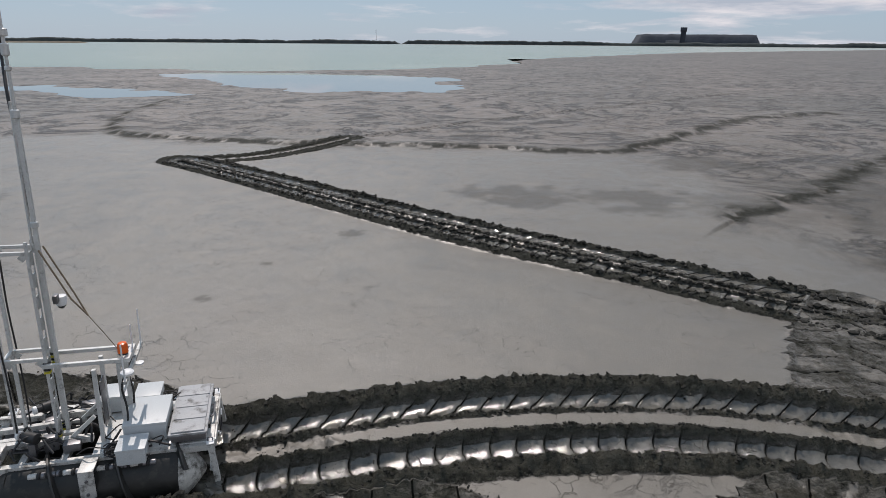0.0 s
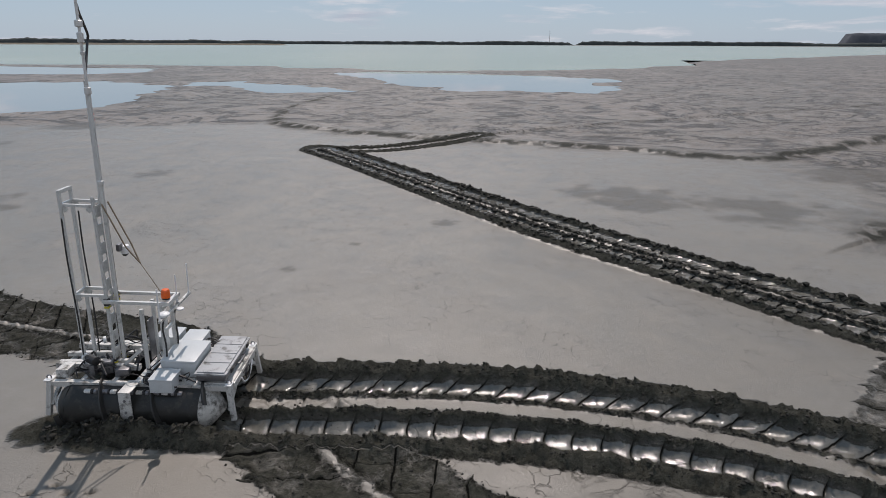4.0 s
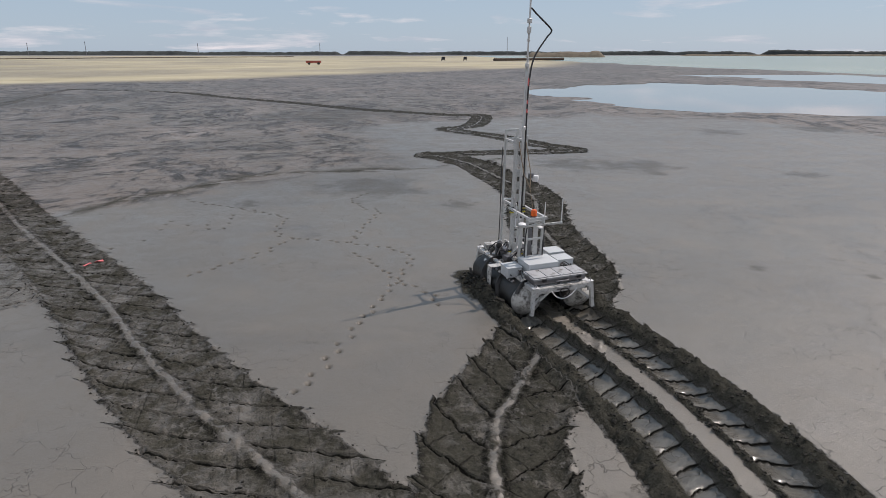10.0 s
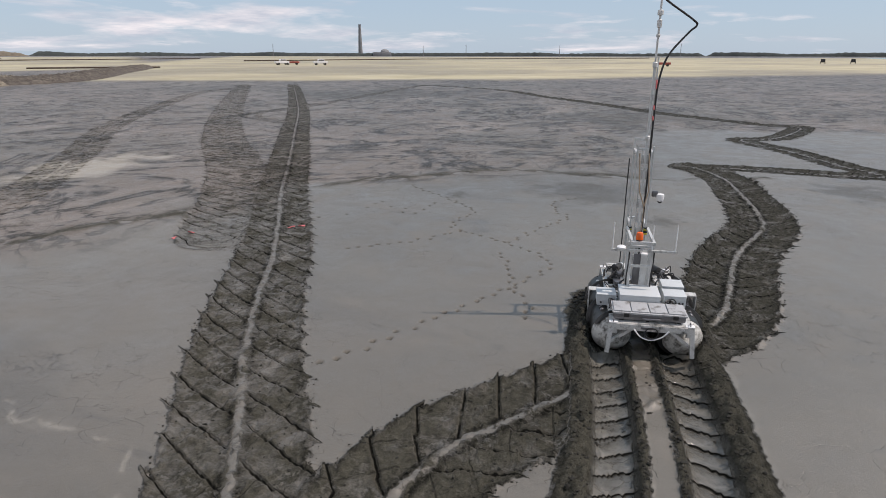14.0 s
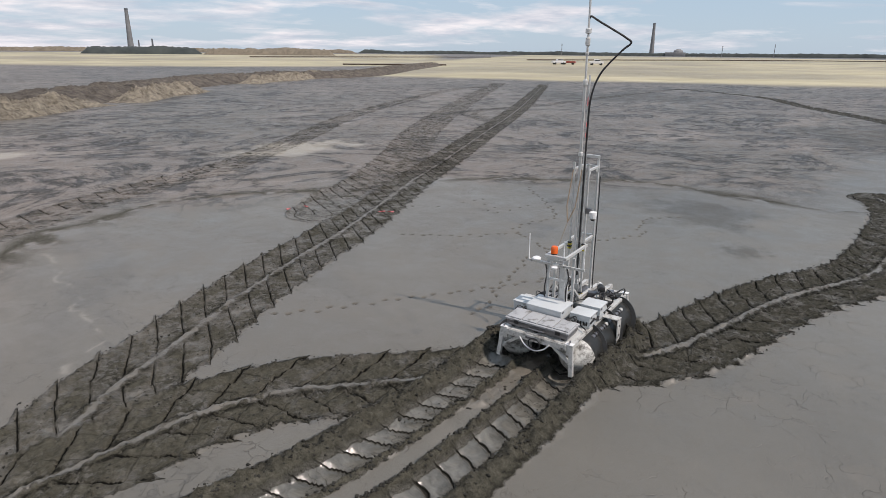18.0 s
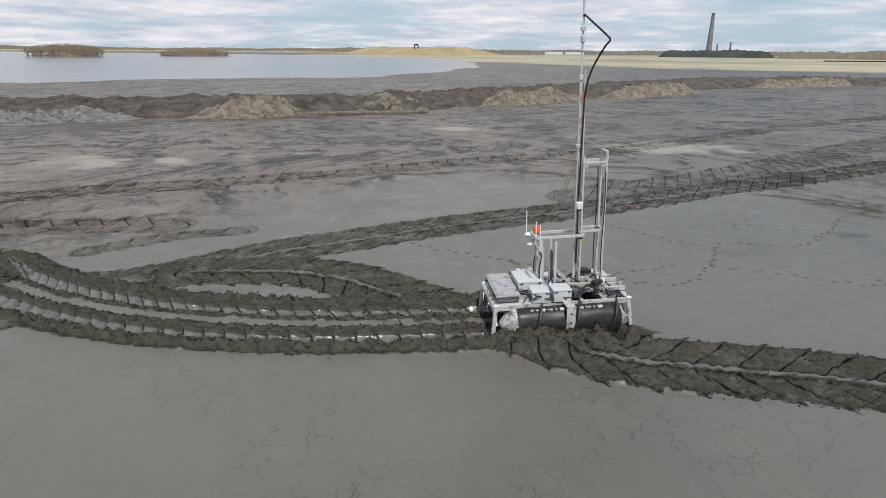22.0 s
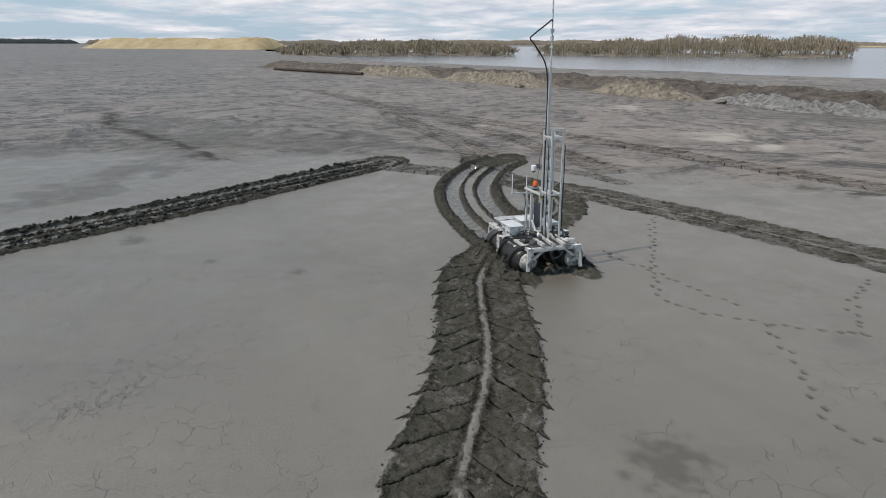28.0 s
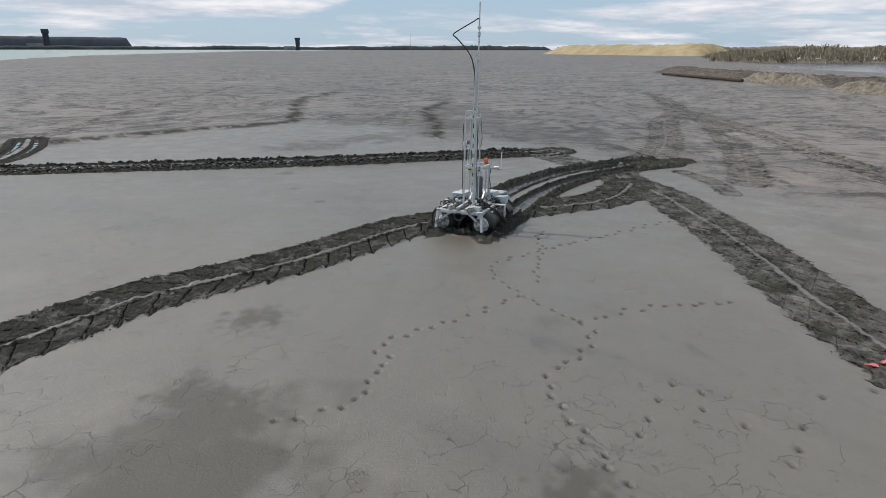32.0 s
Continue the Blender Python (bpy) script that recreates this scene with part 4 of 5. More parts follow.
part("front_tray", brick((0.62, 0.52, 0.012), (0.80, 0.10, DECK + 0.005), 0.003), STEEL, rover, "dark muddy tray")
for x, y, sx, sy, sz in ((0.30, -0.40, 0.16, 0.12, 0.14), (0.52, 0.34, 0.14, 0.10, 0.18), (0.66, -0.16, 0.12, 0.16, 0.12), (0.30, 0.38, 0.18, 0.14, 0.10), (0.92, -0.40, 0.14, 0.12, 0.10)):
    part("valve_block", brick((sx, sy, sz), (x, y, DECK + sz / 2), 0.008, pose(0, 0, 0, 0, 0, 25 * x)), STEEL, rover, "dark muddy valve block")
for y in (-0.28, 0.30):
    part("deck_tube", pipe([(0.1, y, DECK + 0.07), (1.24, y, DECK + 0.07)], 0.036, square=True), ALU_PALE, rover)
for y, x1 in ((-0.05, 1.28), (0.2, 1.26)):
    part("deck_tube", pipe([(0.25, y, DECK + 0.10), (x1, y, DECK + 0.05)], 0.03, square=True), ALU_PALE, rover)
part("front_box", brick((0.16, 0.22, 0.12), (1.05, 0.42, DECK + 0.06), 0.01), ALU_PALE, rover)
for sgn in (1, -1):
    for x in (-1.2, 1.2):
        part("corner_plate", brick((0.09, 0.13, 0.014), (x, sgn * 0.57, DECK + 0.008), 0.003), WHITE, rover)
        part("lifting_eye", pipe([(x + 0.03 * math.cos(a), sgn * 0.57, DECK + 0.035 + 0.028 * math.sin(a)) for a in np.linspace(-0.6, math.pi + 0.6, 12)], 0.008, 8), STEEL, rover)

# storage case on the rear deck
case = part("storage_case", brick((0.40, 1.08, 0.11), (-0.96, 0.03, DECK + 0.085), 0.03), STEEL, rover, "long dark storage case with grey ribbed lid")
part("case_rim", brick((0.435, 1.12, 0.03), (-0.96, 0.03, DECK + 0.145), 0.01), CASEGREY, case)
for j in range(4):
    part("lid_panel", brick((0.37, 0.255, 0.022), (-0.96, -0.38 + 0.273 * j, DECK + 0.168), 0.01), CASEGREY, case)
for y in (-0.35, 0.38):
    part("latch", brick((0.02, 0.08, 0.06), (-1.185, y, DECK + 0.12), 0.005), BLACK, case)
part("case_handle", pipe(bow([(-1.17, -0.12, DECK + 0.08), (-1.21, -0.10, DECK + 0.085), (-1.21, 0.12, DECK + 0.085), (-1.17, 0.14, DECK + 0.08)], 4), 0.012, 8), STEEL, case)
for y in (-0.42, 0.05, 0.45):
    part("case_foot", brick((0.36, 0.05, 0.035), (-0.96, y, DECK + 0.015), 0.006), BLACK, case)


def enclosure(sx, sy, sz, x, y, z, label):
    b = part("enclosure", brick((sx, sy, sz * 0.86), (x, y, z + sz * 0.43), 0.008), BOXGREY, rover, label)
    part("enclosure_lid", brick((sx + 0.014, sy + 0.014, sz * 0.14), (x, y, z + sz * 0.93), 0.006), BOXGREY, b)
    for a in (-0.36, 0.36):
        part("hinge", brick((0.05, 0.012, 0.03), (x + sx * a, y - sy / 2 - 0.008, z + sz * 0.86), 0.002), STEEL, b)
        part("cable_gland", lathe([(0, 0.014), (0.03, 0.014), (0.034, 0.009)], pose(0, 0, 0, 0, 0, 180), (x - sx / 2, y + sy * a * 0.8, z + sz * 0.3), 8), BLACK, b)
    return b


enclosure(0.46, 0.62, 0.24, -0.48, 0.13, DECK + 0.02, "large light grey steel electronics enclosure")
enclosure(0.30, 0.34, 0.21, -0.40, -0.44, DECK + 0.01, "small light grey electronics enclosure")
enclosure(0.32, 0.34, 0.22, -0.02, -0.46, DECK + 0.02, "small light grey electronics enclosure with vent slots")
enclosure(0.30, 0.30, 0.20, -0.38, 0.64, DECK - 0.03, "small light grey electronics enclosure beside black cables")
for j in range(5):
    part("vent_slot", brick((0.004, 0.03, 0.07), (-0.553, -0.56 + 0.05 * j, DECK + 0.08), 0.001), BLACK, rover)

# column behind the mast
CY = 0.12
for x, y in ((-0.26, CY - 0.17), (-0.26, CY + 0.17), (0.0, CY - 0.17), (0.0, CY + 0.17)):
    part("column_post", pipe([(x, y, DECK), (x, y, 1.52 if x < -0.1 else 1.46)], 0.021, square=True), ALU, rover)
part("column_panel", brick((0.015, 0.10, 0.72), (-0.20, CY - 0.06, 0.98), 0.004), ALU, rover)
part("column_panel", brick((0.015, 0.16, 0.60), (-0.02, CY, 0.95), 0.004), STEEL, rover)
for z in (0.74, 1.12, 1.46):
    part("column_tie", pipe([(-0.26, CY - 0.19, z), (-0.26, CY + 0.19, z)], 0.018, square=True), ALU, rover)
for y in (CY - 0.17, CY + 0.17):
    part("boom", pipe([(-0.36, y, 1.55), (0.50, y, 1.55)], 0.021, square=True), ALU, rover, "horizontal aluminium boom to the mast")
    part("diagonal_brace", pipe([(0.06, y, 0.86), (0.36, y, DECK + 0.06)], 0.02, square=True), ALU, rover)
part("boom_tie", pipe([(-0.36, CY - 0.19, 1.55), (-0.36, CY + 0.19, 1.55)], 0.026, square=True), ALU, rover)
part("antenna_bar", pipe([(-0.38, CY - 0.52, 1.43), (-0.38, CY + 0.50, 1.43)], 0.018, square=True), ALU_PALE, rover)
for y, h, x in ((CY - 0.50, 0.46, -0.38), (CY + 0.48, 0.46, -0.38), (CY - 0.14, 0.42, -0.36)):
    part("antenna", pipe([(x, y, 1.43), (x, y, 1.50), (x, y, 1.43 + h)], [0.013, 0.010, 0.009], 10), WHITE, rover, "thin white whip antenna")
part("navigation_disc", lathe([(0, 0.02), (0.01, 0.07), (0.035, 0.072), (0.05, 0.055), (0.056, 0.01)], UP, (-0.38, CY + 0.34, 1.45), 24), WHITE, rover, "flat white satellite receiver disc")
part("navigation_disc", lathe([(0, 0.02), (0.01, 0.05), (0.03, 0.05), (0.04, 0.01)], UP, (-0.44, CY - 0.02, 1.38), 20), WHITE, rover, "small white receiver disc")
lamp = part("beacon_lamp", lathe([(0, 0.05), (0.02, 0.055), (0.03, 0.045)], UP, (-0.30, CY + 0.06, 1.575), 20), BLACK, rover, "orange warning beacon on the boom")
part("lens", lathe([(0, 0.058), (0.09, 0.056), (0.115, 0.045), (0.125, 0.01)], UP, (-0.30, CY + 0.06, 1.60), 24), ORANGE, lamp, "orange plastic lens")

# mast guide frame
GW, GX0, GX1 = 0.13, 0.47, 0.88
for x in (GX0, GX1):
    for y in (CY - GW, CY + GW):
        part("guide_post", pipe([(x, y, DECK), (x, y, 3.05 if x > 0.6 else 2.98)], 0.0175 if x > 0.6 else 0.014, square=True), ALU, rover, "tall aluminium guide post")
for z in (1.62, 2.86):
    for y in (CY - GW, CY + GW):
        part("guide_rung", pipe([(GX0, y, z), (GX1, y, z)], 0.018, square=True), ALU, rover)
        for x, s in ((GX0, 1), (GX1, -1)):
            part("gusset", brick((0.07, 0.008, 0.07), (x + s * 0.05, y, z - 0.05), 0.002, pose(0, 0, 0, 0, 45, 0)), ALU, rover)
    part("guide_rung", pipe([(GX1, CY - GW, z), (GX1, CY + GW, z)], 0.018, square=True), ALU, rover)
part("guide_top", pipe([(GX1, CY - GW, 3.03), (GX1, CY + GW, 3.03)], 0.022, square=True), ALU, rover)
# slotted rack behind the guide: strips with gaps left open as steps
for j in range(9):
    part("rack_plate", brick((0.012, 0.11, 0.16), (GX0 + 0.02, CY - 0.01, 0.72 + 0.255 * j), 0.004), ALU, rover)
for y in (CY - 0.068, CY + 0.048):
    part("rack_rail", pipe([(GX0 + 0.02, y, DECK), (GX0 + 0.02, y, 2.95)], 0.006, square=True), ALU, rover)
mast = part("probe_mast", pipe([(GX0 - 0.07, CY, DECK - 0.1), (GX0 - 0.07, CY, 4.25)], 0.020, square=True), ALU, rover, "tall slim aluminium probe mast")
part("mast_rod", pipe([(GX0 - 0.07, CY, 4.2), (GX0 - 0.07, CY, 5.66)], 0.017, 12), ALU, mast)
part("mast_guide_rod", pipe([(GX0 - 0.0, CY - 0.06, 2.9), (GX0 - 0.02, CY - 0.05, 4.4)], 0.014, 10), ALU, mast)
for z, r, l in ((4.24, 0.04, 0.09), (4.84, 0.038, 0.12), (5.02, 0.046, 0.08), (4.70, 0.030, 0.05), (3.1, 0.04, 0.07)):
    part("mast_coupling", lathe([(0, r * 0.7), (0.01, r), (l - 0.01, r), (l, r * 0.7)], UP, (GX0 - 0.07, CY, z), 14), ALU, mast)
part("hose", pipe(bow([(GX0 - 0.05, CY - 0.06, 1.0), (GX0 - 0.05, CY - 0.07, 2.4), (GX0 - 0.03, CY - 0.07, 3.5), (GX0 - 0.02, CY - 0.09, 4.04), (GX0 + 0.04, CY - 0.20, 4.42), (GX0 + 0.13, CY - 0.48, 4.76), (GX0 + 0.17, CY - 0.60, 4.87), (GX0 + 0.13, CY - 0.54, 4.95), (GX0 + 0.0, CY - 0.17, 5.18), (GX0 - 0.06, CY - 0.03, 5.27), (GX0 - 0.07, CY, 5.24)], 7), 0.016, 10), BLACK, rover, "black hose looping out from the mast")
for y in (CY - 0.19, CY + 0.20):
    part("guide_hose", pipe(bow([(GX1 - 0.03, y, DECK + 0.1), (GX1 - 0.04, y, 1.3), (GX1 - 0.02, y, 2.1), (GX1 - 0.03, y, 2.7)], 5), 0.010, 8), BLACK, rover)
for z in (4.02, 3.62, 3.95, 3.45):
    part("ribbon", brick((0.035, 0.010, 0.07), (GX0 - 0.05, CY - 0.055, z), 0.004, pose(0, 0, 0, 0, 12, 20)), RED, rover, "knotted red marker ribbon")
for z in (1.52, 0.62):
    for k in range(4):
        part("hazard_band", pipe([(GX0 - 0.005 + 0.0, CY - GW, z - 0.07 + 0.035 * k), (GX0 - 0.005, CY - GW, z - 0.05 + 0.035 * k)], 0.031, square=True), (YELLOW, BLACK)[k % 2], rover)
        part("hazard_band", pipe([(GX0 - 0.005 + 0.0, CY + GW, z - 0.07 + 0.035 * k), (GX0 - 0.005, CY + GW, z - 0.05 + 0.035 * k)], 0.031, square=True), (YELLOW, BLACK)[k % 2], rover)
for y in (CY - 0.05, CY + 0.10):
    part("strap", pipe([(GX0 - 0.10, y, 2.88), (0.14, y - 0.02, 2.30), (0.02, CY, 2.06)], 0.010, 6), BROWN, rover, "worn tan strap hanging from the mast")
part("strap_cord", pipe([(0.02, CY, 2.06), (-0.12, CY + 0.02, 1.84), (-0.28, CY + 0.05, 1.58)], 0.005, 6), BROWN, rover)
dome = part("camera_bracket", brick((0.05, 0.10, 0.10), (GX0 - 0.09, CY - 0.21, 2.20), 0.01), STEEL, rover)
part("dome_camera", lathe([(-0.10, 0.02), (-0.08, 0.055), (0.0, 0.065), (0.03, 0.06), (0.04, 0.02)], UP, (GX0 - 0.11, CY - 0.30, 2.17), 24), WHITE, dome, "white dome camera")
part("camera_eye", lathe([(-0.12, 0.01), (-0.11, 0.03), (-0.085, 0.045)], UP, (GX0 - 0.11, CY - 0.30, 2.165), 16), BLACK, dome)

# motors, valves, cables
for x, y, s in ((0.62, -0.34, 1), (0.62, 0.42, -1)):
    mot = part("hydraulic_motor", lathe([(0, 0.04), (0.01, 0.062), (0.16, 0.062), (0.17, 0.04), (0.22, 0.035)], pose(0, 0, 0, 0, 0, 30 * s), (x, y, DECK + 0.20), 18), BLACK, rover, "black cylindrical hydraulic motor")
    part("motor_end", lathe([(0, 0.05), (0.035, 0.05), (0.045, 0.03)], pose(0, 0, 0, 0, 0, 30 * s), (x + 0.20, y + 0.11 * s, DECK + 0.20), 16), WHITE, mot)
    part("motor_stand", brick((0.07, 0.09, 0.16), (x + 0.06, y, DECK + 0.08), 0.006), STEEL, rover)
rnd = random.Random(4)
for k in range(46):
    a = Vector((rnd.uniform(-0.7, 0.95), rnd.choice((-1, 1)) * rnd.uniform(0.2, 0.6), DECK + rnd.uniform(0.02, 0.08)))
    b = Vector((a.x + rnd.uniform(-0.5, 0.5), a.y + rnd.uniform(-0.3, 0.3), DECK + rnd.uniform(0.02, 0.1)))
    b.x, b.y = max(-0.8, min(1.0, b.x)), max(-0.62, min(0.62, b.y))
    c = (a + b) / 2 + Vector((rnd.uniform(-0.12, 0.12), rnd.uniform(-0.12, 0.12), rnd.uniform(0.02, 0.16)))
    part("cable", pipe(bow([a, c, b], 6), rnd.uniform(0.007, 0.014), 7), BLACK, rover)
for k in range(10):
    cx, cy = (-0.16, 0.60) if k < 6 else (-0.68, -0.35)
    r = rnd.uniform(0.05, 0.11)
    part("cable_coil", pipe([(cx + r * math.cos(a), cy + r * math.sin(a) * 0.8, DECK + 0.02 + 0.016 * k + 0.02 * math.sin(a * 2 + k)) for a in np.linspace(0, 2 * math.pi, 20)], 0.009, 7), BLACK, rover)
for x, y0, y1 in ((-1.27, -0.26, 0.26), (1.25, -0.16, 0.20)):
    part("tow_strap", pipe(bow([(x, y0, DECK - 0.07), (x, y0 * 0.6, DECK - 0.18), (x, 0.0, DECK - 0.24), (x, y1 * 0.6, DECK - 0.19), (x, y1, DECK - 0.07)], 5), 0.012, 8), (WHITE, BLACK)[x > 0], rover)
part("tow_ring", pipe([(-1.28, 0.10 * math.cos(a), DECK - 0.12 + 0.09 * math.sin(a)) for a in np.linspace(0, 2 * math.pi, 18)], 0.010, 8), BLACK, rover)
part("tow_ring", pipe([(1.25, 0.0 + 0.12 * math.cos(a), DECK - 0.16 + 0.10 * math.sin(a)) for a in np.linspace(0, 2 * math.pi, 18)], 0.012, 8), BLACK, rover)
for y in (CY - 0.19, CY + 0.2):
    part("column_cable", pipe(bow([(-0.28, y, 0.62), (-0.30, y + 0.01, 0.95), (-0.27, y - 0.01, 1.2), (-0.33, y, 1.42)], 5), 0.012, 7), BLACK, rover)
rover.matrix_world = pose(MX, MY, 0.10, 0, 0, 197) @ pose(0, 0, 0, 0, -2.0, 0) @ Matrix.Scale(1.03, 4)


# ---- berm, lake islands, far woods and works ----
def bar_mesh(name, rows, mat, label="", category="", kind=""):
    """A skin over rows of equally many places."""
    me = bpy.data.meshes.new(name)
    n, m = len(rows), len(rows[0])
    me.from_pydata([tuple(p) for r in rows for p in r], [], [(i * m + j, (i + 1) * m + j, (i + 1) * m + j + 1, i * m + j + 1) for i in range(n - 1) for j in range(m - 1)])
    for p in me.polygons:
        p.use_smooth = True
    me.materials.append(mat)
    ob = new(name, me)
    return tagged(ob, label, category, "", kind) if label else ob


def ridge(name, points, half, high, mat, label, step=1.2, across=22, rugged=0.5, seed=0, kind="structure", category="berm", crest=0.0, z0=-0.4, crumble=0.0):
    """A long heap of earth along a line: flat-topped, with gullied slopes."""
    line = spline(points, step)
    n = len(line)
    t = line[np.minimum(np.arange(n) + 1, n - 1)] - line[np.maximum(np.arange(n) - 1, 0)]
    t = t / (np.linalg.norm(t, axis=1, keepdims=True) + 1e-9)
    v = np.linspace(-1, 1, across + 1)[None, :]
    qx, qy = line[:, :1] - t[:, 1:] * half * v, line[:, 1:] + t[:, :1] * half * v
    end = np.minimum(1.0, np.minimum(np.arange(n), n - 1 - np.arange(n)) * step / 4)[:, None]
    prof = np.minimum(1.0, (1 - np.abs(v)) / (1 - crest) * 1.25)
    rough = fbm(qx * 0.35 + seed, qy * 0.35, 4, 1) - 0.5 + 0.5 * (fbm(qx * 1.4 + seed, qy * 1.4, 3, 2) - 0.5)
    rough = rough + crumble * (fbm(qx * 3.1 + seed, qy * 3.1, 3, 4) - 0.5)
    z = high * end * np.maximum(0.0, prof + rugged * rough * (0.3 + prof)) + np.where(np.abs(v) > 0.97, z0, 0.0)
    rows = np.stack([qx, qy, z], -1).tolist()
    return bar_mesh(name, rows, mat, label, category, kind)


BL = [(125, 43), (95.5, 15), (76.5, -4.5), (61, -15), (48, -23), (38.7, -28.7), (28.7, -33.2), (20.7, -37.4), (12.7, -42.7), (5.7, -52.7), (-4.3, -64.7), (-19, -86), (-41, -105), (-66, -114), (-104, -153), (-150, -200)]
ridge("berm", [(x + 1.6, y - 2.2) for x, y in BL], 4.6, 1.12, BERM, "dark excavated earth berm along the lake", 0.5, 40, 0.5, 0, crest=0.3, crumble=0.8)
for i, (a, b) in enumerate((((44, -25.5), (29, -34)), ((27, -35.5), (18, -41)), ((18, -43), (7.5, -51)), ((80, -1), (60, -14)), ((-6, -65), (-18, -81)), ((56, -17.2), (44, -25)), ((-30, -95), (-56, -118)), ((98, 16), (82, 1)), ((7, -52), (-4, -64)))):
    pa, pb = np.array(a, float), np.array(b, float)
    ridge("earth_mound", [pa + (pb - pa) * k / 4 + np.array([-0.6, 2.2]) + np.array([0.4, -0.6]) * math.sin(k * 2.1 + i) for k in range(5)], 2.2, 0.8 if i == 0 else 1.1, SALT if i == 0 else BERM_PALE, "salt-whitened earth mound on the berm slope" if i == 0 else "pale crumbling sand mound on the berm slope", 0.22, 34, 0.9, i * 7.7, "", "earth heap", crumble=0.9)
for x, y, r in ((21.5, -37.2, 0.9), (23, -36.4, 0.5), (12.5, -44.5, 0.7), (10.5, -45.6, 0.5), (41, -26, 0.5), (61, -10, 0.6), (14.8, -42.2, 0.45)):
    bm = bmesh.new()
    bmesh.ops.create_icosphere(bm, subdivisions=3, radius=r)
    for v in bm.verts:
        v.co *= 1 + 0.45 * noise.noise(v.co * 1.9 / r + Vector((x, y, 0)))
        v.co.z *= 0.55
    me = bpy.data.meshes.new("clay_block")
    bm.to_mesh(me)
    bm.free()
    me.materials.append(BERM_PALE)
    ob = tagged(new("clay_block", me), "pale broken clay block at the berm foot", "rock", "clay blocks by the berm")
    ob.location = (x - 0.6, y + 2.6, 0.1)
ridge("service_road", [(96, 5), (72, -17), (50, -33), (30, -49), (16, -66)], 1.3, 0.10, BERM_PALE, "pale sandy track behind the berm", 2.0, 8, 0.3, 3, z0=-0.1, category="track")
ridge("dune", [(498, 140), (520, 190), (545, 245), (580, 318)], 30, 8.0, DUNE, "ochre sand mound beyond the flats", 6, 26, 0.5, 5, "", "mound")
ridge("sand_hill", [(120, -800), (190, -860), (280, -900)], 70, 9.5, DUNE, "yellow sand hill with a lookout frame", 8, 22, 0.35, 9, "", "hill")
ridge("stockpile", [(1010, 3790), (1150, 3780), (1330, 3770), (1520, 3760), (1700, 3740)], 120, 62, HILL, "dark flat-topped stockpile on the horizon", 30, 16, 0.12, 2, "", "stockpile", 0.6)


def far_wood(name, az0, az1, r, low, high, mat, label, seed=0, step=0.12):
    """A distant belt of trees: a thick strip with an uneven top, by bearing in degrees to the left of +y."""
    n = int(abs(az1 - az0) / step)
    rows = []
    for i in range(n + 1):
        a = radians(az0 + (az1 - az0) * i / n)
        u = az0 * 3.1 + i * step
        top = low + (high - low) * float(fbm(np.array(u * 0.35 + seed), np.array(seed + 0.5), 3, 1)) + 2.2 * float(vnoise(np.array(u * 7.0), np.array(seed + 2.0), 3)) * (high / 14)
        top *= min(1.0, i / 5, (n - i) / 5)
        d = np.array([-math.sin(a), math.cos(a)])
        rows.append([(*(d * (r - 18)), -1.0), (*(d * (r - 14)), top * 0.75), (*(d * r), top), (*(d * (r + 25)), top * 0.9), (*(d * (r + 60)), -1.0)])
    return bar_mesh(name, rows, mat, label, "woods", "stuff")


far_wood("far_wood", -60, 5, 3300, 6, 22, WOODS, "dark conifer woods along the far lake shore", 1)
far_wood("far_wood", 5, 60, 2700, 5, 20, WOODS, "dark conifer woods along the far lake shore", 3)
far_wood("far_wood", 60, 95, 2600, 4, 18, WOODS, "dark conifer woods on the horizon", 5)
far_wood("far_wood", 95, 150, 2500, 5, 15, WOODS, "dark conifer woods behind the sand flats", 7)
far_wood("far_wood", 150, 205, 1900, 5, 14, SCRUB, "brown bare woods behind the sand flats", 9)
far_wood("far_wood", 163, 172, 900, 6, 10, WOODS, "stand of green pines by the works", 11)
far_wood("far_wood", 152, 163, 850, 3, 10, SCRUB, "brown bare scrub by the works", 12)
far_wood("far_wood", 200, 262, 1900, 3, 12, SCRUB, "brown bare woods beyond the south lake", 13)
far_wood("far_wood", 255, 300, 2000, 6, 18, SCRUB, "brown wooded ridge on the horizon", 15)
far_wood("far_wood", 292, 300, 700, 3, 9, SCRUB, "low scrub beside the sand mound", 17)
far_wood("far_wood", 300, 318, 3000, 8, 24, WOODS, "dark woods along the far shore", 19)
far_wood("far_shore", 198, 252, 1400, 0.8, 3, DUNE, "thin tan strip of far lake shore", 22)
far_wood("far_wood", 72, 79, 900, 3, 9, SCRUB, "brown scrub on the far shore", 21)
far_wood("far_wood", 30, 66, 1500, 1.5, 4, SCRUB, "low brown far shore", 23)


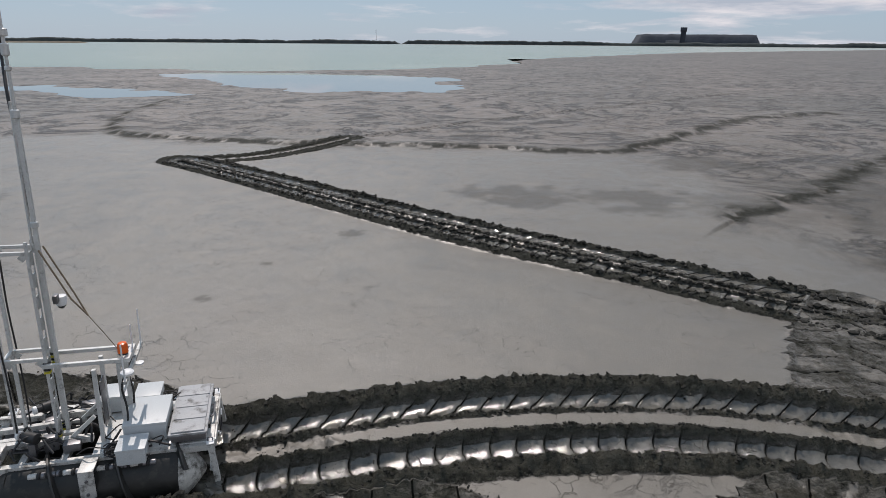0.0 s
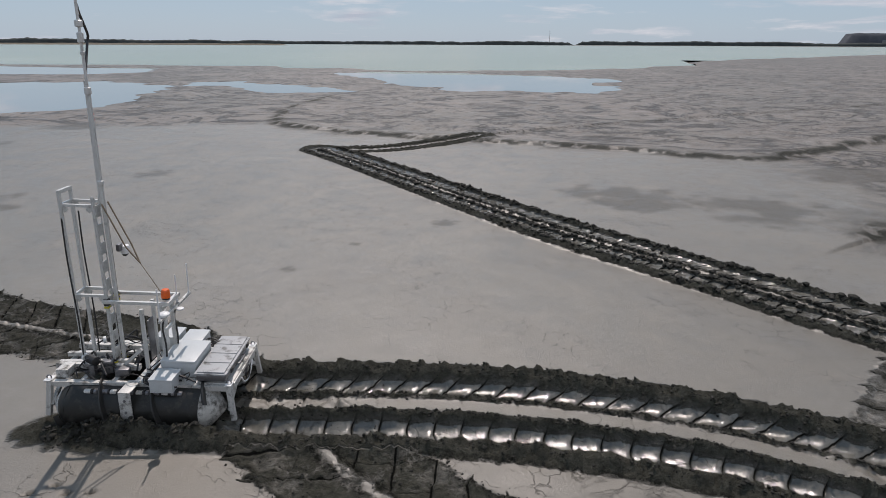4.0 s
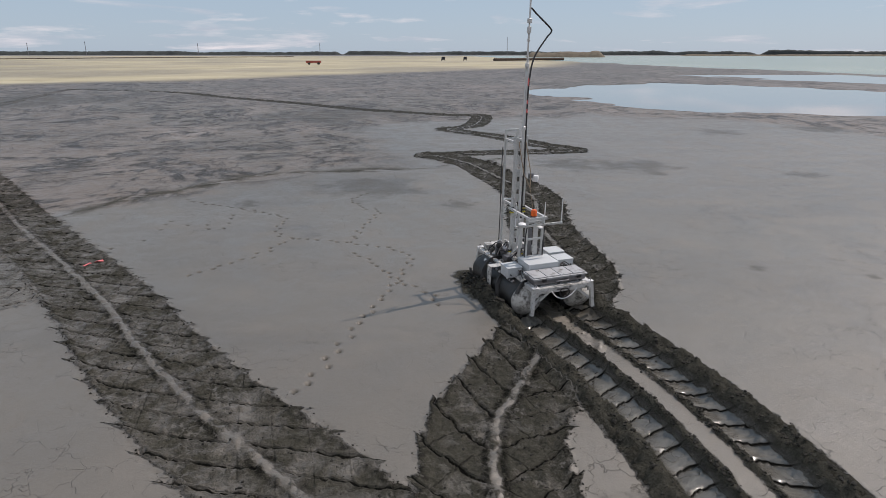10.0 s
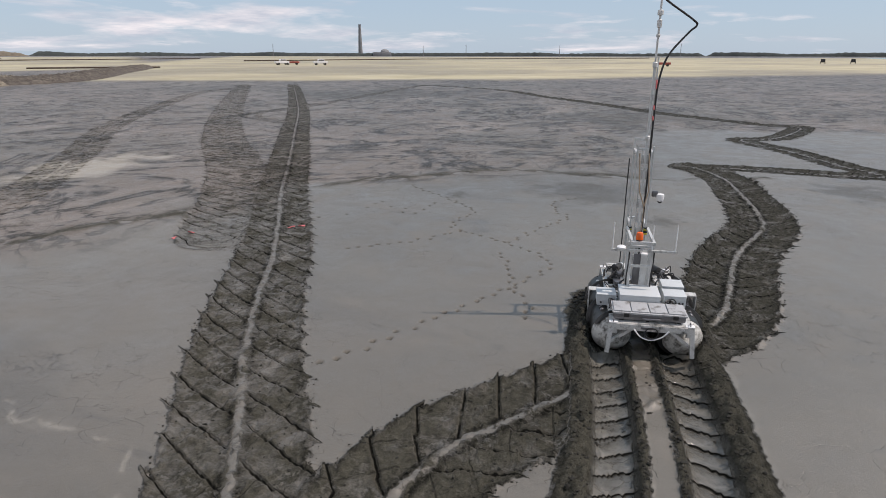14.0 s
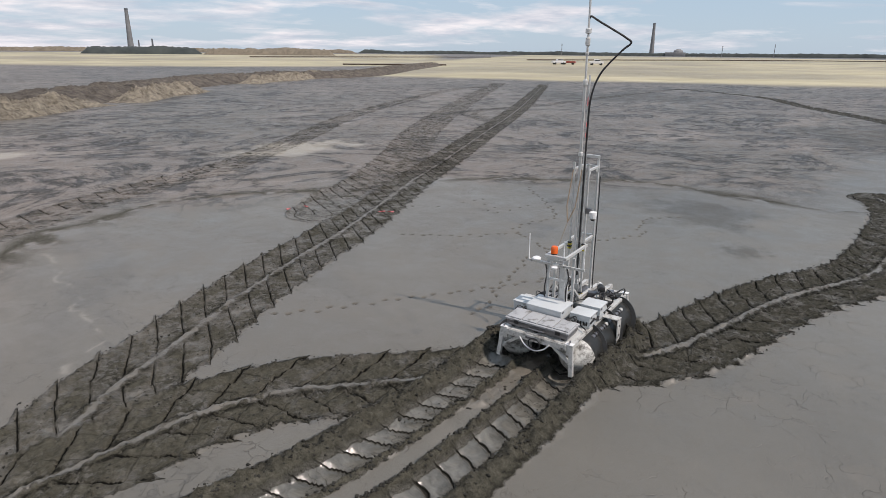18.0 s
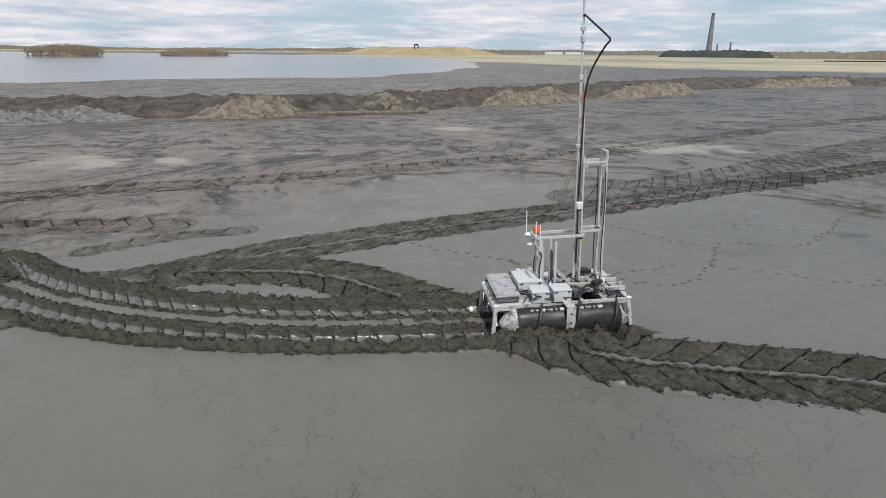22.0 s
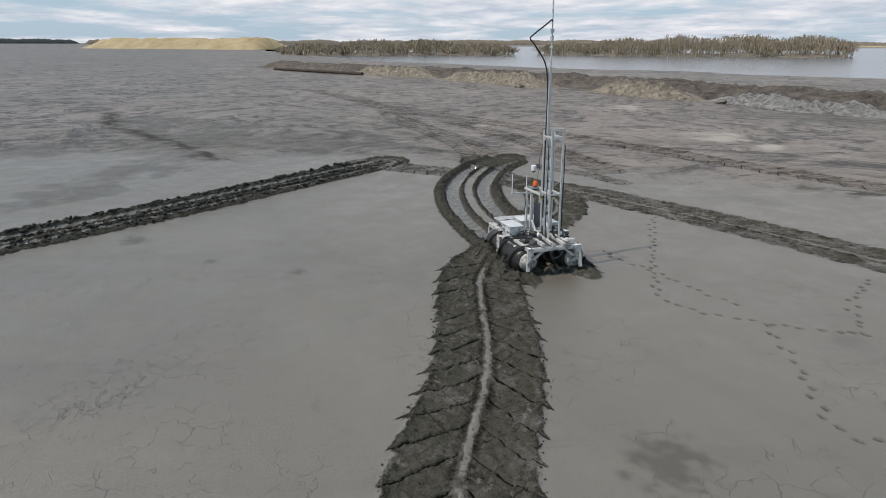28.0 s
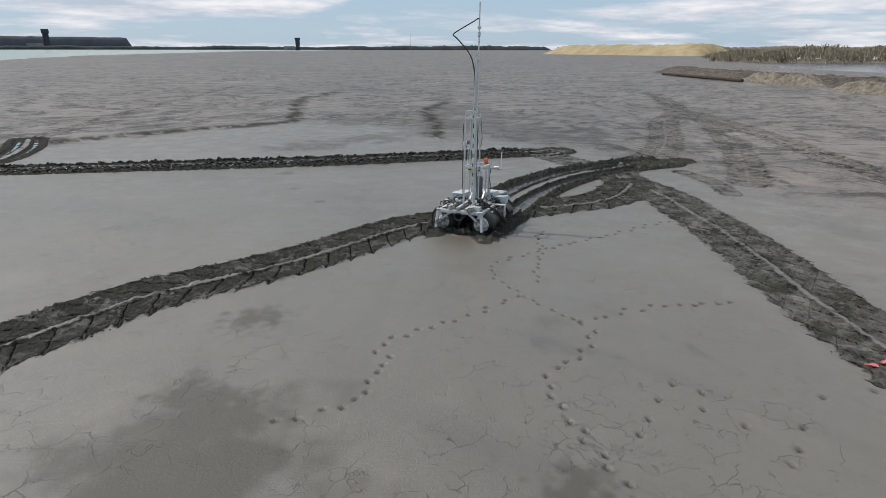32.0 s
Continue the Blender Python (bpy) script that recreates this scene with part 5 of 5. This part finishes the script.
def birch_stand(name, cx, cy, rx, ry, turn, count, seed, high=9.0, label="leafless birch stand with pale trunks on a low island"):
    """Bare birches on an island: pale thin trunks under twig crowns of many small tufts."""
    r = random.Random(seed)
    root = tagged(new(name), label, "woods", kind="stuff")
    tv, tf, cv, cf = [], [], [], []
    ca, sa = math.cos(turn), math.sin(turn)
    for k in range(count):
        a, d = r.uniform(0, 2 * math.pi), math.sqrt(r.random())
        ex, ey = rx * d * math.cos(a), ry * d * math.sin(a)
        x, y = cx + ex * ca - ey * sa, cy + ex * sa + ey * ca
        h = high * r.uniform(0.8, 1.0) * (1.06 - 0.42 * d * d)
        lean = (r.gauss(0, 0.4), r.gauss(0, 0.4))
        i = len(tv)
        for z, w in ((-0.4, 0.11), (h * 0.8, 0.04)):
            f = z / h
            for q in range(3):
                b = 2.1 * q
                tv.append((x + lean[0] * f + w * math.cos(b), y + lean[1] * f + w * math.sin(b), z))
        tf += [(i, i + 1, i + 4, i + 3), (i + 1, i + 2, i + 5, i + 4), (i + 2, i, i + 3, i + 5)]
        for q in range(48):
            f = r.uniform(0.36, 1.0) if q < 42 else r.uniform(0.02, 0.3)
            s = 0.5 + 2.3 * math.sqrt(max(0.0, 1 - ((f - 0.66) / 0.36) ** 2))
            px, py, pz = x + lean[0] * f + r.gauss(0, s * 0.5), y + lean[1] * f + r.gauss(0, s * 0.5), h * f
            w = r.uniform(0.22, 0.75)
            b = r.uniform(0, 6.28)
            j = len(cv)
            cv += [(px, py, pz - w), (px + w * 0.55 * math.cos(b), py + w * 0.55 * math.sin(b), pz + w * 0.5), (px - w * 0.3 * math.cos(b), py - w * 0.3 * math.sin(b), pz + w * 1.1)]
            cf.append((j, j + 1, j + 2))
    for pn, v, f, m in (("trunks", tv, tf, BARK), ("twigs", cv, cf, TWIGS)):
        me = bpy.data.meshes.new(pn)
        me.from_pydata(v, [], f)
        me.materials.append(m)
        ob = new(pn, me)
        ob.parent = root
    rows = [[(cx + (rx * 1.06 * q * math.cos(a)) * ca - (ry * 1.06 * q * math.sin(a)) * sa, cy + (rx * 1.06 * q * math.cos(a)) * sa + (ry * 1.06 * q * math.sin(a)) * ca, -0.3 + 1.6 * (1 - q * q)) for q in (0.05, 0.4, 0.7, 0.9, 1.0)] for a in np.linspace(0, 2 * math.pi, 30)]
    isl = bar_mesh("island_ground", rows, SCRUB)
    isl.parent = root
    return root


def at(az, r):
    a = radians(az)
    return -math.sin(a) * r, math.cos(a) * r


for az0, az1, r, n, h, k in ((237.5, 261.5, 300, 620, 8.6, 5), (265, 285, 290, 480, 6.8, 4)):
    for j in range(k):
        az = az0 + (az1 - az0) * (j + 0.5) / k
        x, y = at(az, r + 9 * math.sin(j * 1.9))
        crown = h * (1.0, 1.08, 1.0, 0.86, 0.62)[j] if k == 5 else h * (0.72, 1.0, 0.95, 0.7)[j]
        birch_stand("birch_stand", x, y, r * radians(az1 - az0) / k * 0.66, 22, radians(az), n // k, 40 + j + int(az0), crown)
for az, r, rx, ry, n, hh in ((221.5, 470, 22, 13, 150, 7.5), (212, 520, 26, 12, 110, 4.5)):
    x, y = at(az, r)
    birch_stand("birch_stand", x, y, rx, ry, radians(az), n, 60 + int(az), hh, "small round island thick with bare brown brush")


def stack(az, r, high, base, mat, label):
    x, y = at(az, r)
    ch = tagged(new("chimney_stack"), label, "chimney")
    bm = pipe([(0, 0, -2), (0, 0, high * 0.5), (0, 0, high)], [base, base * 0.75, base * 0.5], 20)
    part("shaft", bm, mat, ch)
    part("rim", pipe([(0, 0, high - 3), (0, 0, high + 1)], base * 0.56, 20), STEEL, ch)
    ch.location = (x, y, 0)


stack(124.5, 2600, 118, 9, CONCRETE, "tall tapering concrete chimney on the horizon")
stack(168.2, 2000, 112, 8.5, CONCRETE, "tall tapering concrete chimney behind pines")
stack(167.6, 2000, 30, 3, STEEL, "short dark chimney behind pines")
stack(166.6, 2000, 34, 3.5, STEEL, "short dark chimney behind pines")
for az, r, hh in ((7.2, 3000, 62), (115.2, 1900, 34), (107, 1900, 32), (132, 1900, 34), (97, 2000, 36), (80.5, 2300, 60), (312.5, 2900, 70), (119, 1900, 30)):
    x, y = at(az, r)
    pole = tagged(new("lattice_mast"), "thin distant mast on the horizon", "mast", "distant masts")
    part("pole", pipe([(0, 0, -1), (0, 0, hh)], [1.0, 0.5], 6), STEEL, pole)
    for z in (hh * 0.8, hh * 0.92):
        part("arm", pipe([(-3, 0, z), (3, 0, z)], 0.35, 6), STEEL, pole)
    pole.location = (x, y, 0)


def head_frame(az, r, w, h, z, label):
    x, y = at(az, r)
    tw = tagged(new("headframe_tower"), label, "tower")
    part("shaft", brick((w, w, h), (0, 0, h / 2), 0.3), HILL, tw)
    part("head", brick((w * 1.25, w * 1.25, h * 0.22), (0, 0, h * 0.9), 0.3), HILL, tw)
    part("shed", brick((w * 2.6, w * 1.3, h * 0.32), (-w * 1.9, -w * 0.4, h * 0.16), 0.3), CONCRETE, tw)
    tw.location = (x, y, z)
    tw.rotation_euler = (0, 0, radians(az))


head_frame(-18.9, 3640, 26, 92, 0, "dark headframe tower on the stockpile")
head_frame(-37.7, 2500, 16, 44, 0, "dark headframe tower on the horizon")
x, y = at(122.6, 2500)
works = tagged(new("smelter_building"), "distant industrial building with a domed roof", "building")
part("hall", brick((70, 40, 14), (0, 0, 7), 0.5), CONCRETE, works)
part("dome", lathe([(0, 18), (8, 15), (13, 7), (14, 1)], UP, (10, 0, 12), 20), CONCRETE, works)
works.location = (x, y, 0)
works.rotation_euler = (0, 0, radians(122))
for az in (179, 180.8):
    x, y = at(az, 1300)
    hall = tagged(new("white_shed"), "long white shed behind the sand flats", "shed", "white sheds")
    part("hall", brick((36, 14, 7), (0, 0, 3.5), 0.2), WHITE, hall)
    part("roof", brick((38, 16, 1), (0, 0, 7.5), 0.2), CONCRETE, hall)
    hall.location = (x, y, 0)
    hall.rotation_euler = (0, 0, radians(az))
x, y = at(193.0, 850)
look_out = tagged(new("lookout_frame"), "steel lookout frame on the sand hill", "tower")
for sx in (-5, 5):
    for sy in (-3, 3):
        part("leg", pipe([(sx, sy, -2), (sx, sy, 9)], 0.5, square=True), RUST, look_out)
part("platform", brick((13, 8, 1), (0, 0, 9), 0.1), RUST, look_out)
part("roof", brick((9, 7, 3), (0, 0, 11), 0.1), RUST, look_out)
look_out.location = (x, y, 7.5)
look_out.scale = (0.5, 0.5, 0.5)


def truck(az, r, mat, flip, label, flat=False):
    x, y = at(az, r)
    tr = tagged(new("pickup_truck"), label, "truck")
    part("body", brick((5.2, 1.95, 0.75), (0, 0, 0.95), 0.1), mat, tr)
    if not flat:
        part("cab", brick((2.4, 1.8, 0.8), (0.3, 0, 1.65), 0.2), mat, tr)
        part("windows", brick((2.1, 1.84, 0.45), (0.3, 0, 1.75), 0.1), GLASS_DARK, tr)
    for sx in (-1.6, 1.7):
        for sy in (-0.9, 0.9):
            part("wheel", lathe([(-0.13, 0.36), (-0.1, 0.4), (0.1, 0.4), (0.13, 0.36)], pose(0, 0, 0, 0, 0, 90), (sx, sy, 0.4), 18), BLACK, tr)
    tr.location = (x, y, 0.05)
    tr.rotation_euler = (0, 0, radians(az + flip))
    tr.scale = (1.25, 1.25, 1.25)


truck(128.9, 300, TRUCKWHITE, 10, "white pickup truck parked on the sand")
truck(131.3, 310, EARTHRED, 170, "red flatbed truck parked on the sand", True)
truck(132.2, 308, TRUCKWHITE, 20, "white pickup truck parked on the sand")
truck(98.5, 280, EARTHRED, 5, "rusty flatbed trailer standing on the sand", True)
for az, r in ((86.5, 420), (84.5, 430)):
    truck(az, r, BLACK, 90, "dark vehicle parked on the far sand")
for pts, rad, label in (([(107, 34.8, 0.3), (100, 27.7, 0.3), (87.5, 15.2, 0.3)], 0.25, "long dark discharge pipe lying on the mud"),
                        ([(-115, -215, 0.4), (-150, -195, 0.4)], 0.25, "rusty pipe lying on the sand"),
                        ([(-420, 60, 0.8), (-470, 120, 0.8)], 1.0, "dark pipeline on the far flats"),
                        ([(-330, -330, 0.6), (-620, -300, 0.6), (-900, -150, 0.6)], 0.4, "dark pipeline across the sand flats"),
                        ([(-180, -480, 0.6), (-500, -560, 0.6)], 0.4, "dark pipeline across the sand flats"),
                        ([(41, -26.0, 0.15), (25, -34, 0.12), (9, -41, 0.12)], 0.16, "pale pipe lying along the berm foot")):
    ob = part("discharge_pipe", pipe(bow(pts, 8), rad, 10), BERM_PALE if "pale" in label else RUST, None)
    tagged(ob, label, "pipe")
for x, y in ((-1.95, -13.2), (-2.6, -13.3), (-4.55, -11.05), (-4.3, -11.2)):
    bm = brick((0.20, 0.06, 0.016), (0, 0, 0), 0.004)
    bmesh.ops.subdivide_edges(bm, edges=bm.edges[:], cuts=2)
    for v in bm.verts:
        v.co.z += 0.05 * noise.noise(v.co * 9 + Vector((x, y, 0)))
    fl = tagged(part("marker_flag", bm, RED, None), "crumpled red marker flag lying on the mud", "flag", "red marker flags")
    fl.location = (x, y, height(x, y) + 0.04)
    fl.rotation_euler = (0, 0, x * 3)


# ---- loose clods along the freshest trails ----
def clods(name, points, offsets, per_metre, low, high, label, seed, hold=None):
    """Lumps of thrown-up mud beside a trail, all in one mesh."""
    r = random.Random(seed)
    line = spline(points, 0.2)
    bm = bmesh.new()
    bmesh.ops.create_icosphere(bm, subdivisions=1, radius=1.0)
    unit = np.array([v.co[:] for v in bm.verts])
    faces = np.array([[v.index for v in f.verts] for f in bm.faces])
    bm.free()
    vs, fs, k = [], [], 0
    for i in range(len(line) - 1):
        t = line[i + 1] - line[i]
        ln = np.linalg.norm(t)
        t = t / (ln + 1e-9)
        n = np.array([-t[1], t[0]])
        for o, spread in offsets:
            for _ in range(int(per_metre * ln + r.random())):
                c = line[i] + t * r.uniform(0, ln) + n * (o + r.gauss(0, spread))
                if hold and hold(c):
                    continue
                s = low + (high - low) * r.random() ** 3
                sq = np.array([s * r.uniform(0.7, 1.3), s * r.uniform(0.7, 1.3), s * r.uniform(0.5, 0.9)])
                w = unit * sq * (1 + 0.35 * np.array([r.uniform(-1, 1) for _ in range(len(unit))])[:, None])
                a = r.uniform(0, 6.28)
                x, y = w[:, 0] * math.cos(a) - w[:, 1] * math.sin(a), w[:, 0] * math.sin(a) + w[:, 1] * math.cos(a)
                vs.append(np.stack([x + c[0], y + c[1], w[:, 2] + height(*c) + s * 0.15], -1))
                fs.append(faces + k)
                k += len(unit)
    me = bpy.data.meshes.new(name)
    me.from_pydata(np.concatenate(vs).tolist(), [], np.concatenate(fs).tolist())
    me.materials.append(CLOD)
    return tagged(new(name, me), label, "mud clods", kind="stuff")


clods("mud_clods", FRESH, ((0.97, 0.09), (-0.97, 0.09), (0.22, 0.035), (-0.22, 0.035)), 110, 0.006, 0.032, "dark lumps of fresh mud thrown up beside the grooves", 1)
clods("mud_clods", STRAIGHT, ((0.85, 0.08), (-0.85, 0.08), (0.17, 0.05), (-0.17, 0.05)), 60, 0.008, 0.085, "dark dried mud lumps heaped along the older double trail", 2)
clods("mud_clods", WEST[1:20], ((0.93, 0.05), (-0.93, 0.05), (0.5, 0.22), (-0.5, 0.22)), 34, 0.005, 0.024, "small dark mud lumps along the crossing trail", 3)
clods("mud_clods", O2[3:12], ((0.93, 0.05), (-0.93, 0.05), (0.5, 0.22), (-0.5, 0.22)), 30, 0.005, 0.022, "small dark mud lumps along the straight trail", 4)
f2, l2 = np.array([fx, fy]), np.array([-fy, fx])
for sgn in (1, -1):
    c0 = np.array([MX, MY]) + l2 * sgn * 0.9
    clods("mud_clods", [c0 - f2 * 1.0, c0, c0 + f2 * 1.15], ((0.02, 0.12),), 420, 0.008, 0.045, "wet mud lumps pushed up along the drum", 5 + sgn)
